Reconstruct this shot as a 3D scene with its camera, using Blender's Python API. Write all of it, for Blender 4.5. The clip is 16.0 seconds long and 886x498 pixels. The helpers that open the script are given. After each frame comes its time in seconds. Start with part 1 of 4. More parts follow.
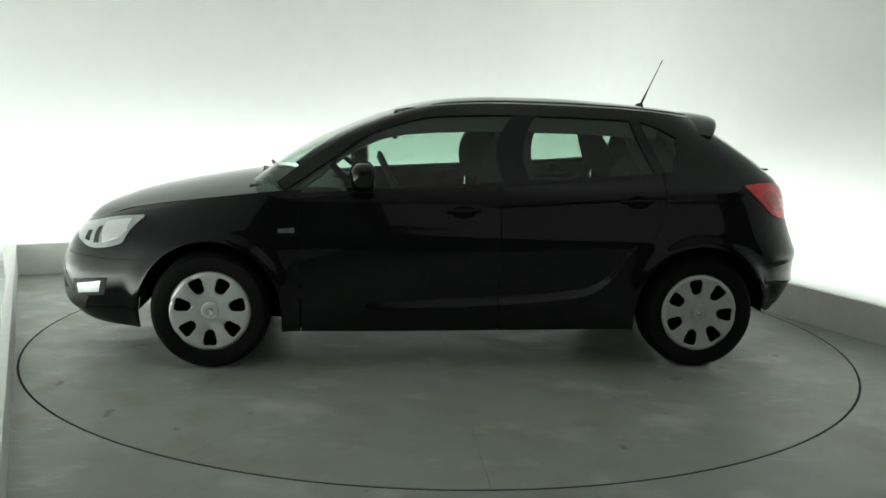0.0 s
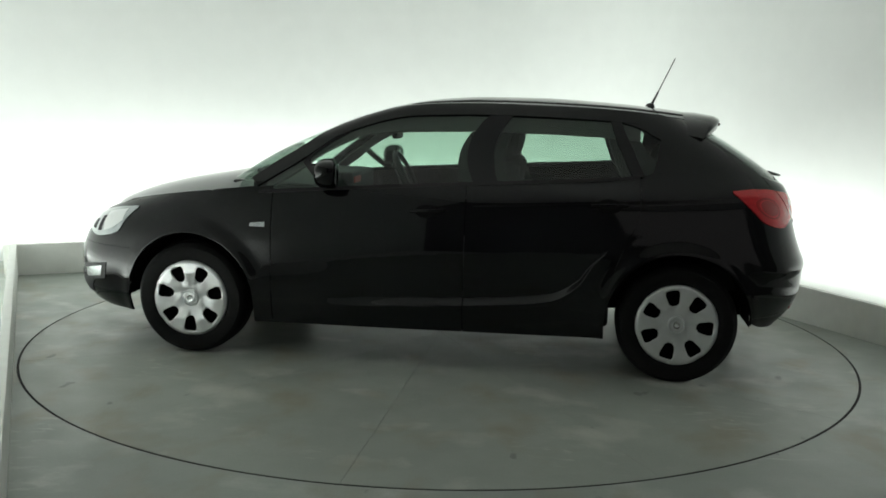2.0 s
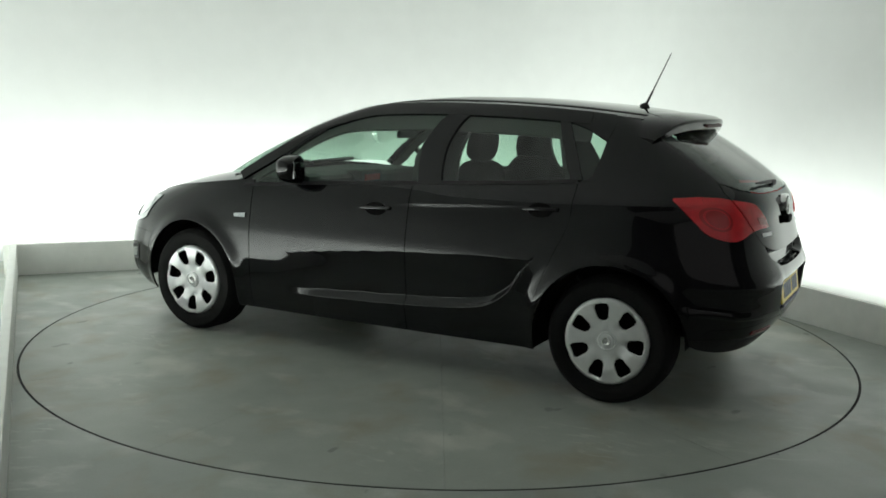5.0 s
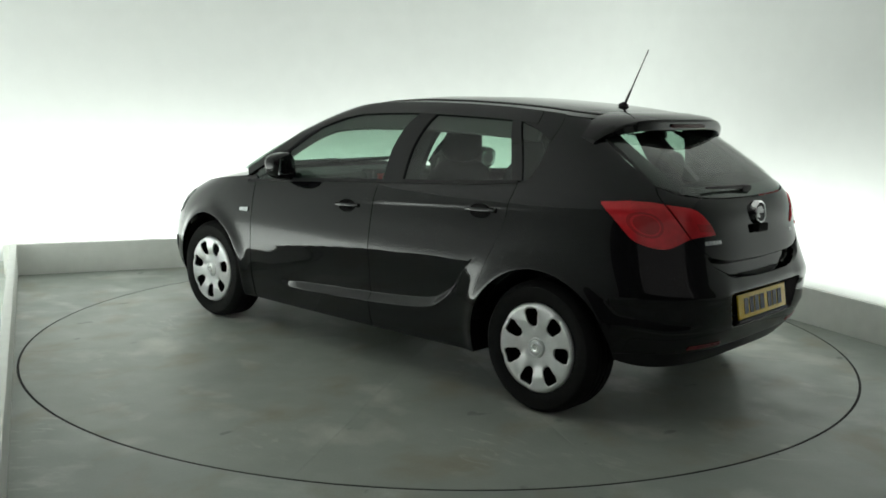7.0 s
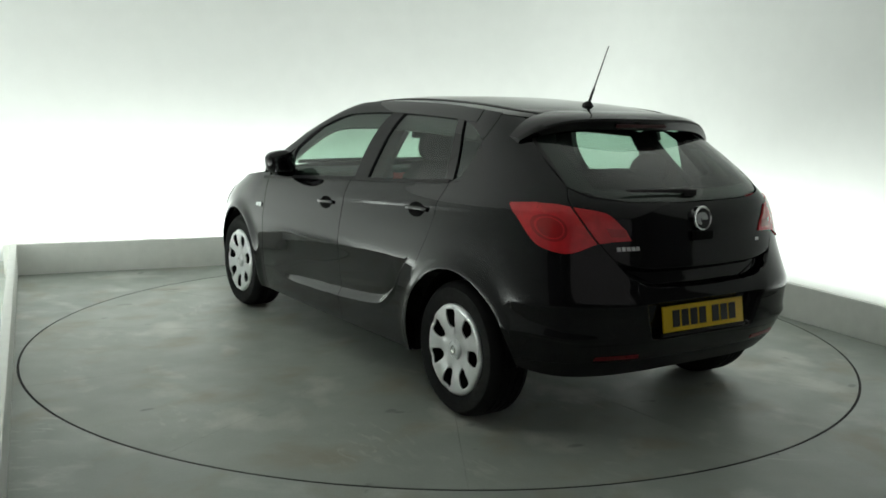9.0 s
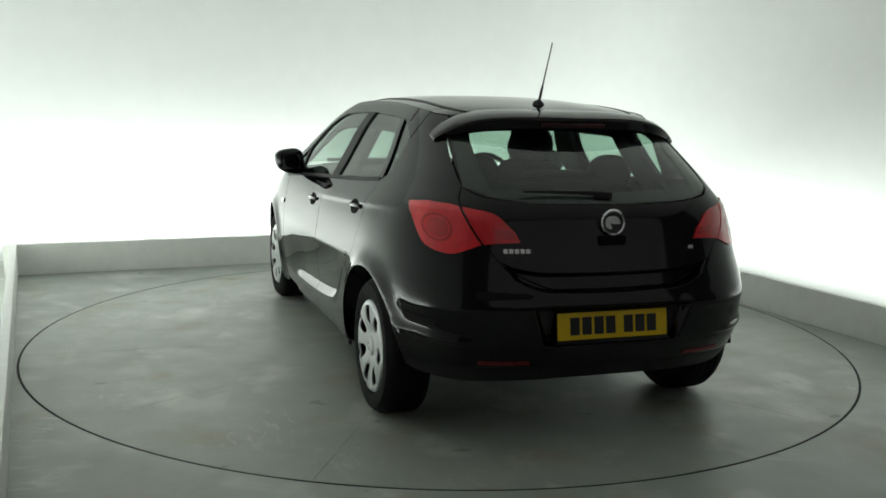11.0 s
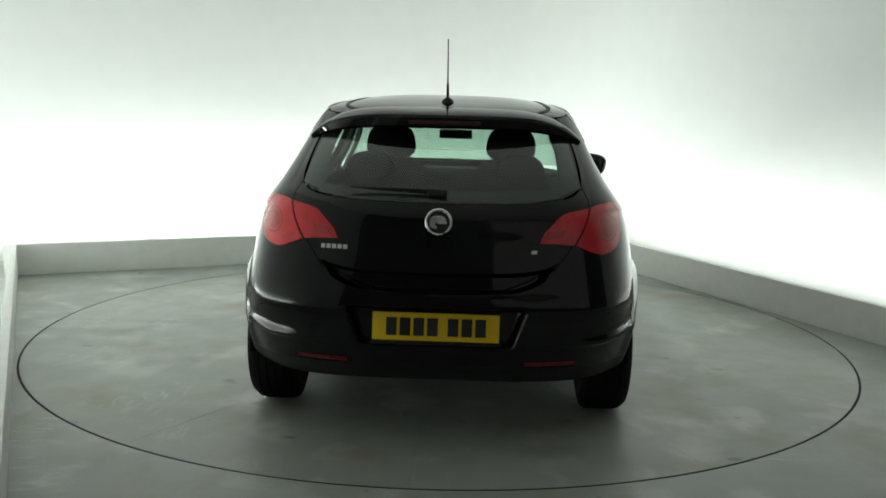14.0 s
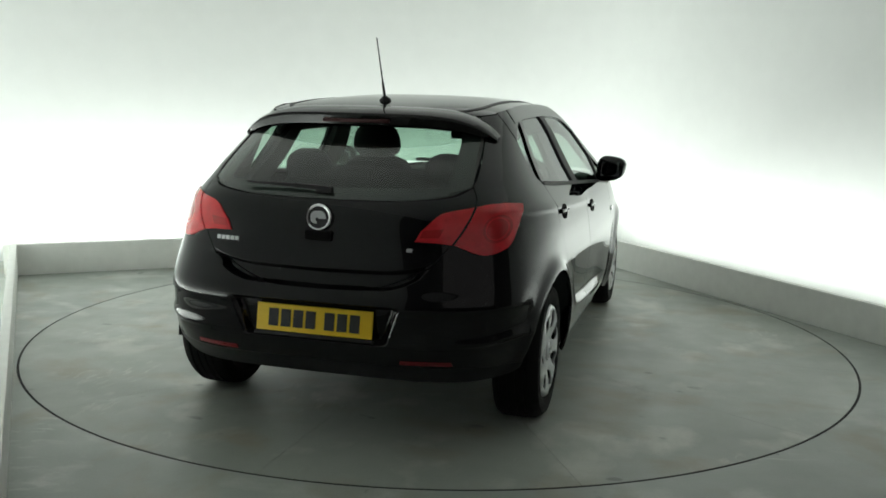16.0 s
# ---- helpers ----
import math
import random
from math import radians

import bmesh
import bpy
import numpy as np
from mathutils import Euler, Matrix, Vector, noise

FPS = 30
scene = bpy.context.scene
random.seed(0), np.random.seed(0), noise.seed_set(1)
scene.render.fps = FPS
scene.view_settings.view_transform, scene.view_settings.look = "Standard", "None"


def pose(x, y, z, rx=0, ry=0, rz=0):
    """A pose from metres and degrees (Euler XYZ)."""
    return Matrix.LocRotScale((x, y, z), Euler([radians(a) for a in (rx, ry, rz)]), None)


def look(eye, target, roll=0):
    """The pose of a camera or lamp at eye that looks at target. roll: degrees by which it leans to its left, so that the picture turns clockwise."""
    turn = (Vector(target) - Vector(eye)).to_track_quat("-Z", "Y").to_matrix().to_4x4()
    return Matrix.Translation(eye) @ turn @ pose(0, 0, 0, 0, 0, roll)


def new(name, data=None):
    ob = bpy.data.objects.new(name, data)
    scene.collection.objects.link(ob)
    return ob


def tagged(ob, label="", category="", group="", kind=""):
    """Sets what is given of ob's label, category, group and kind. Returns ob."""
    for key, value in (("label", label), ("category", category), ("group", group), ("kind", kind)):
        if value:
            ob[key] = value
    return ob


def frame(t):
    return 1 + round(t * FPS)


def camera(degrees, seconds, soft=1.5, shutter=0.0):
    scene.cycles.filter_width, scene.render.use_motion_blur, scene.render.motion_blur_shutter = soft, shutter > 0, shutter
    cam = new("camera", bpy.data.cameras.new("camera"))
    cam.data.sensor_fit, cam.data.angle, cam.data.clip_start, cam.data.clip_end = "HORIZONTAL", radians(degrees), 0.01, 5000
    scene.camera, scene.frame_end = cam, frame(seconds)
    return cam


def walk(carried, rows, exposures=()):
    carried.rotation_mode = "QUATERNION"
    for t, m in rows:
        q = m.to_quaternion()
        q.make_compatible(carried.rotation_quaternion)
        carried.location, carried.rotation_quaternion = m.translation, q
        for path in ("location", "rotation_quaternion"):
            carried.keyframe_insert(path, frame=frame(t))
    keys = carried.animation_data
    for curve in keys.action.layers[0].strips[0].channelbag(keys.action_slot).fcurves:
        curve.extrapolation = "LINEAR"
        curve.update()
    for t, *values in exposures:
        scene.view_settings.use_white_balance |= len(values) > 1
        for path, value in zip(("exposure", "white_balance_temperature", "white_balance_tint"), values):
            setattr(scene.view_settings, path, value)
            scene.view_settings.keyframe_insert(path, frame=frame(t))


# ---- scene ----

# ---------------------------------------------------------------- camera
EYE = (0.0, -5.832, 1.461)
AIM = (EYE[0] + 0.0008, EYE[1] + math.cos(-0.15725), EYE[2] + math.sin(-0.15725))
cam = camera(50.72, 16.0, soft=1.7)
walk(cam, [(0, look(EYE, AIM, 1.423)), (16, look(EYE, AIM, 1.423))], exposures=[(0, 0.0), (16, 0.0)])

# ---------------------------------------------------------------- room frame and light
TURN = radians(24.6)
E1 = Vector((math.cos(TURN), math.sin(TURN), 0))
E2 = Vector((-math.sin(TURN), math.cos(TURN), 0))
BACK, RIGHT, LEFT, FRONT = 2.76, 2.50, -2.50, -6.2
KERB_H = 0.25


def room(a, b, z=0.0):
    """A point of the room from its own axes."""
    return E1 * a + E2 * b + Vector((0, 0, z))


world = bpy.data.worlds.new("studio_world")
world.use_nodes = True
world.node_tree.nodes["Background"].inputs[0].default_value = (0.02, 0.02, 0.02, 1)
world.node_tree.nodes["Background"].inputs[1].default_value = 0.2
scene.world = world


def trough_lamp(name, a, b, length, along, power, lean, tilt, colour=(0.94, 1.0, 0.955)):
    """A long lamp hidden behind the kerb, shining up at the wall."""
    data = bpy.data.lights.new(name, "AREA")
    data.shape, data.size, data.size_y = "RECTANGLE", length, 0.10
    data.energy, data.color = power, colour
    ob = new(name, data)
    eye = room(a, b, 0.10)
    up = eye + Vector((0, 0, 1)) + lean * tilt
    z = (eye - up).normalized()
    x = along.normalized()
    y = z.cross(x)
    ob.matrix_world = Matrix.Translation(eye) @ Matrix((x, y, z)).transposed().to_4x4()
    return ob


trough_lamp("trough_lamp_back", 0.0, BACK + 0.33, 5.2, E1, 86, E2, 0.17)
trough_lamp("trough_lamp_right", RIGHT + 0.33, 0.1, 5.0, E2, 57, E1, 0.17)
trough_lamp("trough_lamp_left", LEFT - 0.56, 0.45, 4.3, E2, 60, -E1, 0.42)
# unseen fill lamp behind the camera, added to brighten the near side
fill = bpy.data.lights.new("front_fill_light", "AREA")
fill.shape, fill.size, fill.size_y, fill.energy, fill.color = "RECTANGLE", 5.0, 2.8, 6.5, (1.0, 0.97, 0.95)
new("front_fill_light", fill).matrix_world = look(room(0.2, FRONT + 0.12, 1.9), room(0.0, 0.0, 0.6))

# ---------------------------------------------------------------- materials


def material(name):
    m = bpy.data.materials.new(name)
    m.use_nodes = True
    return m, m.node_tree, m.node_tree.nodes["Principled BSDF"]


def plain(name, colour, rough=0.5, metal=0.0, var=0.06, scale=30.0, bump=0.0, coat=0.0, spec=0.5):
    """A surface with two scales of variation in colour and roughness."""
    m, tree, bsdf = material(name)
    n, link = tree.nodes, tree.links
    tc = n.new("ShaderNodeTexCoord")
    big, fine = n.new("ShaderNodeTexNoise"), n.new("ShaderNodeTexNoise")
    big.inputs["Scale"].default_value, fine.inputs["Scale"].default_value = scale * 0.08, scale
    big.inputs["Detail"].default_value = fine.inputs["Detail"].default_value = 4
    add = n.new("ShaderNodeMath")
    add.operation = "ADD"
    for k, t in enumerate((big, fine)):
        link.new(tc.outputs["Object"], t.inputs["Vector"])
        link.new(t.outputs["Fac"], add.inputs[k])
    ramp = n.new("ShaderNodeMapRange")
    ramp.inputs[1].default_value, ramp.inputs[2].default_value = 0.6, 1.4
    ramp.inputs[3].default_value, ramp.inputs[4].default_value = 1 - var, 1 + var
    link.new(add.outputs[0], ramp.inputs[0])
    mul = n.new("ShaderNodeVectorMath")
    mul.operation = "SCALE"
    mul.inputs[0].default_value = colour
    link.new(ramp.outputs[0], mul.inputs["Scale"])
    link.new(mul.outputs[0], bsdf.inputs["Base Color"])
    rr = n.new("ShaderNodeMath")
    rr.operation = "MULTIPLY"
    rr.inputs[1].default_value = rough
    link.new(ramp.outputs[0], rr.inputs[0])
    link.new(rr.outputs[0], bsdf.inputs["Roughness"])
    bsdf.inputs["Metallic"].default_value = metal
    bsdf.inputs["Specular IOR Level"].default_value = spec
    bsdf.inputs["Coat Weight"].default_value = coat
    bsdf.inputs["Coat Roughness"].default_value = 0.03
    if bump:
        b = n.new("ShaderNodeBump")
        b.inputs["Strength"].default_value, b.inputs["Distance"].default_value = bump, 0.002
        link.new(fine.outputs["Fac"], b.inputs["Height"])
        link.new(b.outputs[0], bsdf.inputs["Normal"])
    return m


def floor_material(name, colour, stain):
    """Painted concrete floor: broad cloudy wear, pale scuffs, fine grain."""
    m, tree, bsdf = material(name)
    n, link = tree.nodes, tree.links
    tc = n.new("ShaderNodeTexCoord")

    def noise_node(scale, detail, stretch=(1, 1, 1), distort=0.0):
        mp, t = n.new("ShaderNodeMapping"), n.new("ShaderNodeTexNoise")
        mp.inputs["Scale"].default_value = stretch
        t.inputs["Scale"].default_value, t.inputs["Detail"].default_value = scale, detail
        t.inputs["Distortion"].default_value = distort
        link.new(tc.outputs["Object"], mp.inputs["Vector"])
        link.new(mp.outputs[0], t.inputs["Vector"])
        return t.outputs["Fac"]

    def remap(src, a, b, c, d):
        r = n.new("ShaderNodeMapRange")
        for k, v in enumerate((a, b, c, d)):
            r.inputs[k + 1].default_value = v
        link.new(src, r.inputs[0])
        return r.outputs[0]

    def mixc(fac, a, b):
        x = n.new("ShaderNodeMix")
        x.data_type = "RGBA"
        link.new(fac, x.inputs[0])
        if isinstance(a, tuple):
            x.inputs[6].default_value = (*a, 1)
        else:
            link.new(a, x.inputs[6])
        x.inputs[7].default_value = (*b, 1)
        return x.outputs[2]

    clouds = remap(noise_node(0.9, 6, distort=0.2), 0.36, 0.66, 0.0, 1.0)
    base = mixc(clouds, colour, tuple(c * 0.8 for c in colour))
    scuff = remap(noise_node(1.7, 9, (1, 1.25, 1), 0.15), 0.55, 0.68, 0.0, 0.75)
    base = mixc(scuff, base, stain)
    brown = remap(noise_node(2.6, 7, (1.1, 0.8, 1), 0.2), 0.52, 0.68, 0.0, 0.8)
    base = mixc(brown, base, (colour[0] * 0.85, colour[1] * 0.72, colour[2] * 0.6))
    wear = n.new("ShaderNodeMath")
    wear.operation = "MULTIPLY"
    link.new(remap(noise_node(14, 9, (0.6, 1.5, 1), 0.6), 0.54, 0.64, 0.0, 1.0), wear.inputs[0])
    link.new(remap(noise_node(1.3, 3, (1.2, 1, 1)), 0.56, 0.68, 0.0, 0.38), wear.inputs[1])
    base = mixc(wear.outputs[0], base, tuple(min(c * 1.08, 0.8) for c in stain))
    specks = remap(noise_node(7, 2, (1, 0.6, 1)), 0.705, 0.75, 0.0, 0.6)
    base = mixc(specks, base, tuple(c * 0.35 for c in colour))
    grain = remap(noise_node(90, 3), 0.35, 0.65, 0.0, 0.12)
    base = mixc(grain, base, tuple(c * 0.6 for c in colour))
    link.new(base, bsdf.inputs["Base Color"])
    link.new(remap(noise_node(5, 6), 0.3, 0.7, 0.34, 0.55), bsdf.inputs["Roughness"])
    b = n.new("ShaderNodeBump")
    b.inputs["Strength"].default_value, b.inputs["Distance"].default_value = 0.12, 0.002
    link.new(noise_node(60, 4), b.inputs["Height"])
    link.new(b.outputs[0], bsdf.inputs["Normal"])
    return m


def glass_material(name, tint, gloss=1.0):
    """A thin tinted pane: it lets light through and mirrors at its surface."""
    m, tree, bsdf = material(name)
    n, link = tree.nodes, tree.links
    out = n["Material Output"]
    n.remove(bsdf)
    clear, shine, mix = n.new("ShaderNodeBsdfTransparent"), n.new("ShaderNodeBsdfGlossy"), n.new("ShaderNodeMixShader")
    clear.inputs[0].default_value = (*tint, 1)
    shine.inputs["Roughness"].default_value = 0.02
    shine.inputs[0].default_value = (gloss, gloss, gloss, 1)
    lw = n.new("ShaderNodeLayerWeight")
    lw.inputs[0].default_value = 0.5
    power, fade = n.new("ShaderNodeMath"), n.new("ShaderNodeMapRange")
    power.operation, power.inputs[1].default_value = "POWER", 4.5
    fade.inputs[3].default_value, fade.inputs[4].default_value = 0.06, 1.0
    link.new(lw.outputs["Facing"], power.inputs[0])
    link.new(power.outputs[0], fade.inputs[0])
    link.new(fade.outputs[0], mix.inputs[0])
    link.new(clear.outputs[0], mix.inputs[1])
    link.new(shine.outputs[0], mix.inputs[2])
    link.new(mix.outputs[0], out.inputs[0])
    return m


WALL = plain("white_wall_paint", (0.78, 0.80, 0.78), 0.85, var=0.025, scale=6)
KERB = plain("grey_white_kerb_paint", (0.86, 0.87, 0.835), 0.6, var=0.06, scale=12)
CEILING = plain("ceiling_paint", (0.72, 0.72, 0.71), 0.9, var=0.03, scale=6)
# dark colour stands in for the lack of light behind the camera
DIM_END = plain("dim_end_wall_tone", (0.18, 0.18, 0.18), 0.85, var=0.05, scale=6)
FLOOR = floor_material("painted_concrete_floor", (0.36, 0.395, 0.36), (0.54, 0.56, 0.52))
DISC = floor_material("turntable_floor", (0.36, 0.39, 0.35), (0.57, 0.58, 0.52))
GAP = plain("dark_gap", (0.012, 0.012, 0.012), 0.9)
PAINT = plain("black_car_paint", (0.0035, 0.0035, 0.0045), 0.3, var=0.1, scale=9, coat=0.85, spec=0.0)
PAINT.node_tree.nodes["Principled BSDF"].inputs["Coat IOR"].default_value = 1.5
TRIM = plain("black_plastic_trim", (0.012, 0.012, 0.013), 0.5, var=0.12, scale=60, bump=0.2, spec=0.3)
RUBBER = plain("tyre_rubber", (0.009, 0.009, 0.009), 0.8, var=0.25, scale=40, bump=0.3, spec=0.18)
SILVER = plain("silver_wheel_paint", (0.70, 0.71, 0.72), 0.32, metal=0.5, var=0.06, scale=30)
CHROME = plain("chrome", (0.85, 0.85, 0.86), 0.08, metal=1.0, var=0.03)
REDLENS = plain("red_lamp_lens", (0.72, 0.018, 0.028), 0.22, var=0.22, scale=22, coat=0.7)
DARKRED = plain("dark_red_lens", (0.50, 0.010, 0.016), 0.2, var=0.12, scale=25, coat=1.0)
REFLECTOR = plain("reflector_red", (0.20, 0.005, 0.009), 0.3, var=0.15, scale=80)
CLEARLENS = plain("clear_lamp_lens", (0.50, 0.53, 0.54), 0.2, metal=0.75, var=0.35, scale=14, coat=1.0)
YELLOW = plain("yellow_plate", (0.86, 0.57, 0.012), 0.4, var=0.04)
INK = plain("black_print", (0.015, 0.015, 0.015), 0.5)
CLOTH = plain("dark_seat_cloth", (0.016, 0.017, 0.018), 0.9, var=0.12, scale=60)
CABIN = plain("dark_cabin_plastic", (0.02, 0.02, 0.021), 0.6, var=0.15, scale=60)
HEADLINER = plain("grey_roof_lining", (0.14, 0.145, 0.14), 0.95, var=0.1, scale=90)
UNDER = plain("underbody_black", (0.006, 0.006, 0.006), 0.85, spec=0.1)
GLASS = glass_material("tinted_window_glass", (0.53, 0.66, 0.585), 0.8)
REARGLASS = glass_material("tinted_rear_glass", (0.50, 0.63, 0.56), 1.0)
MIRROR = plain("mirror_glass", (0.7, 0.72, 0.74), 0.02, metal=1.0, var=0.0)

# ---------------------------------------------------------------- mesh helpers


def part(name, bm, mat, parent=None, label="", smooth=True):
    """Links a bmesh as one mesh object under a thing or a part."""
    me = bpy.data.meshes.new(name)
    bmesh.ops.recalc_face_normals(bm, faces=bm.faces)
    bm.to_mesh(me)
    bm.free()
    if smooth:
        me.shade_smooth()
        me.set_sharp_from_angle(angle=radians(35))
    me.materials.append(mat)
    ob = new(name, me)
    if parent:
        ob.parent = parent
    return tagged(ob, label)


def box(bm, lo, hi, bevel=0.0, m=None):
    """A box, with its edges rounded by bevel, added to bm."""
    c = [(a + b) / 2 for a, b in zip(lo, hi)]
    s = [b - a for a, b in zip(lo, hi)]
    got = bmesh.ops.create_cube(bm, size=1, matrix=Matrix.Translation(c) @ Matrix.Diagonal((*s, 1)))["verts"]
    if bevel:
        edges = list({e for v in got for e in v.link_edges})
        new_geo = bmesh.ops.bevel(bm, geom=edges, offset=bevel, segments=3, affect="EDGES", profile=0.6)
        got = list({v for f in new_geo["faces"] for v in f.verts})
    if m is not None:
        bmesh.ops.transform(bm, matrix=m, verts=got)
    return got


def lathe(bm, profile, m, steps=64):
    """Turns a (radius, height) profile round the z axis, placed by m."""
    rings = []
    for k in range(steps):
        a = 2 * math.pi * k / steps
        rings.append([bm.verts.new(m @ Vector((r * math.cos(a), r * math.sin(a), h))) for r, h in profile])
    for k in range(steps):
        p, q = rings[k], rings[(k + 1) % steps]
        for i in range(len(profile) - 1):
            bm.faces.new((p[i], q[i], q[i + 1], p[i + 1]))


def prism(bm, outline, lo, hi, centre=(0, 0)):
    """A flat outline of (x, y) points raised from lo to hi."""
    a = [bm.verts.new((x, y, lo)) for x, y in outline]
    b = [bm.verts.new((x, y, hi)) for x, y in outline]
    bm.faces.new(a[::-1])
    bm.faces.new(b)
    for i in range(len(a)):
        j = (i + 1) % len(a)
        bm.faces.new((a[i], a[j], b[j], b[i]))


def rounded(a0, b0, a1, b1, r, steps=14):
    """A rectangle with round corners in the room's axes, as world points."""
    pts = []
    for ca, cb, start in ((a1 - r, b1 - r, 0), (a0 + r, b1 - r, 90), (a0 + r, b0 + r, 180), (a1 - r, b0 + r, 270)):
        for k in range(steps + 1):
            t = radians(start + 90 * k / steps)
            pts.append(room(ca + r * math.cos(t), cb + r * math.sin(t)))
    return pts


# ---------------------------------------------------------------- room
DISC_R = 2.467
WA0, WB0, WA1, WB1 = LEFT - 0.78, FRONT, RIGHT + 0.78, BACK + 0.78


def cyclorama(name, b0, b1, mat, label):
    """One end of the studio wall: a U in plan with two rounded corners."""
    r, steps, back = 0.9, 16, b1 > b0
    def line(grow):
        a0, a1, end, rr = WA0 - grow, WA1 + grow, b1 + (grow if back else -grow), r + grow
        sg = 1 if back else -1
        pts = [room(a1, b0)]
        for ca, start in ((a1 - rr, 0), (a0 + rr, 90)):
            for k in range(steps + 1):
                t = radians(start + 90 * k / steps)
                pts.append(room(ca + rr * math.cos(t), end - sg * rr + sg * rr * math.sin(t)))
        return pts + [room(a0, b0)]
    inner, outer = line(0.0), line(0.2)
    bm = bmesh.new()
    rows = [[bm.verts.new((p[0], p[1], z)) for p in pts] for pts, z in ((inner, -0.05), (inner, 3.6), (outer, 3.6), (outer, -0.05))]
    for k in range(4):
        p, q = rows[k], rows[(k + 1) % 4]
        for i in range(len(p) - 1):
            bm.faces.new((p[i], p[i + 1], q[i + 1], q[i]))
    bm.faces.new([r[0] for r in rows])
    bm.faces.new([r[-1] for r in rows])
    tagged(part(name, bm, mat), label, "wall", kind="structure")


cyclorama("wall_back", -3.9, WB1, WALL, "seamless white studio wall with rounded corners, lit from below")
# unseen wall added so that the car mirrors a dark room end
cyclorama("wall_front", -3.9, WB0, DIM_END, "unseen end wall, coloured dark in place of the unlit room end")
bm = bmesh.new()
prism(bm, [p.xy for p in rounded(WA0 - 0.2, WB0 - 0.2, WA1 + 0.2, WB1 + 0.2, 1.1)], 3.6, 3.75)
tagged(part("ceiling", bm, CEILING, smooth=False), "pale grey studio ceiling", "ceiling", kind="structure")


def floor_with_hole():
    """The studio floor round the turntable, with a slot down its edge."""
    bm = bmesh.new()
    steps = 192
    outer = []
    for k in range(steps):
        a = 2 * math.pi * k / steps
        d = (math.cos(a - TURN), math.sin(a - TURN))
        reach = min((WA1 + 0.1) / d[0] if d[0] > 1e-6 else 1e9, (WA0 - 0.1) / d[0] if d[0] < -1e-6 else 1e9,
                    (WB1 + 0.1) / d[1] if d[1] > 1e-6 else 1e9, (WB0 - 0.1) / d[1] if d[1] < -1e-6 else 1e9)
        outer.append((math.cos(a) * reach, math.sin(a) * reach))
    r = DISC_R + 0.006
    top = [bm.verts.new((math.cos(2 * math.pi * k / steps) * r, math.sin(2 * math.pi * k / steps) * r, 0)) for k in range(steps)]
    low = [bm.verts.new((v.co.x, v.co.y, -0.12)) for v in top]
    out = [bm.verts.new((x, y, 0)) for x, y in outer]
    for k in range(steps):
        j = (k + 1) % steps
        bm.faces.new((top[k], out[k], out[j], top[j]))
        bm.faces.new((low[k], top[k], top[j], low[j]))
    return part("floor", bm, FLOOR)


tagged(floor_with_hole(), "grey-green painted concrete studio floor", "floor", kind="structure")
bm = bmesh.new()
box(bm, (-2.7, -2.7, -0.2), (2.7, 2.7, -0.14))
tagged(part("turntable_pit", bm, GAP), "dark pit under the turntable", "pit", kind="structure")


def kerb(name, a0, b0, a1, b1, skew=0.0, pivot=(0, 0)):
    bm = bmesh.new()
    box(bm, (a0, b0, 0), (a1, b1, KERB_H), 0.006)
    if skew:
        bmesh.ops.transform(bm, matrix=pose(pivot[0], pivot[1], 0, 0, 0, -skew) @ pose(-a1, -b1, 0), verts=bm.verts)
    bmesh.ops.transform(bm, matrix=Matrix.Rotation(TURN, 4, "Z"), verts=bm.verts)
    tagged(part(name, bm, KERB), "low grey-white painted kerb hiding the wall lights", "kerb", kind="structure")


kerb("kerb_back", LEFT - 0.05, BACK, RIGHT + 0.05, BACK + 0.05)
kerb("kerb_right", RIGHT, -5.4, RIGHT + 0.05, BACK - 0.002)
kerb("kerb_left", LEFT - 0.05, -5.4, LEFT, BACK - 0.002, 0.75, (-2.452, BACK))

# the slot round the disc: a black ring near the top gives its shade
bm = bmesh.new()
lathe(bm, [(DISC_R - 0.06, -0.03), (DISC_R - 0.0078, -0.004), (DISC_R - 0.0075, -0.0015), (DISC_R + 0.0058, -0.0015), (DISC_R + 0.0058, -0.05)], Matrix(), 192)
tagged(part("slot_shade_ring", bm, GAP), "dark ring in the slot round the turntable, standing for its shade", "slot", kind="structure")

# the turntable carries the car round: twelve wedge plates on a ring
turntable = tagged(new("turntable"), "grey-green round turntable disc set flush in the floor", "turntable")
PLATE_TURN = radians(29.4)


def disc_plate(k):
    """One wedge of the disc, with a hairline gap to the next."""
    bm = bmesh.new()
    steps, gap, wedge = 16, 0.0007, math.pi / 6
    inner = Vector((gap * 3.8, gap, 0))
    rim = []
    for i in range(steps + 1):
        r = DISC_R - 0.008
        a = gap / r + (wedge - 2 * gap / r) * i / steps
        rim.append(Vector((r * math.cos(a), r * math.sin(a), 0)))
    pts = [inner] + rim
    topv = [bm.verts.new(p) for p in pts]
    low = [bm.verts.new(p - Vector((0, 0, 0.11))) for p in pts]
    for i in range(1, len(pts) - 1):
        bm.faces.new((topv[0], topv[i], topv[i + 1]))
    for i in range(len(pts)):
        j = (i + 1) % len(pts)
        bm.faces.new((topv[i], low[i], low[j], topv[j]))
    bmesh.ops.transform(bm, matrix=Matrix.Rotation(math.pi / 6 * k + PLATE_TURN, 4, "Z"), verts=bm.verts)
    part("disc_plate", bm, DISC, turntable)


for k in range(12):
    disc_plate(k)

# ---------------------------------------------------------------- car surface


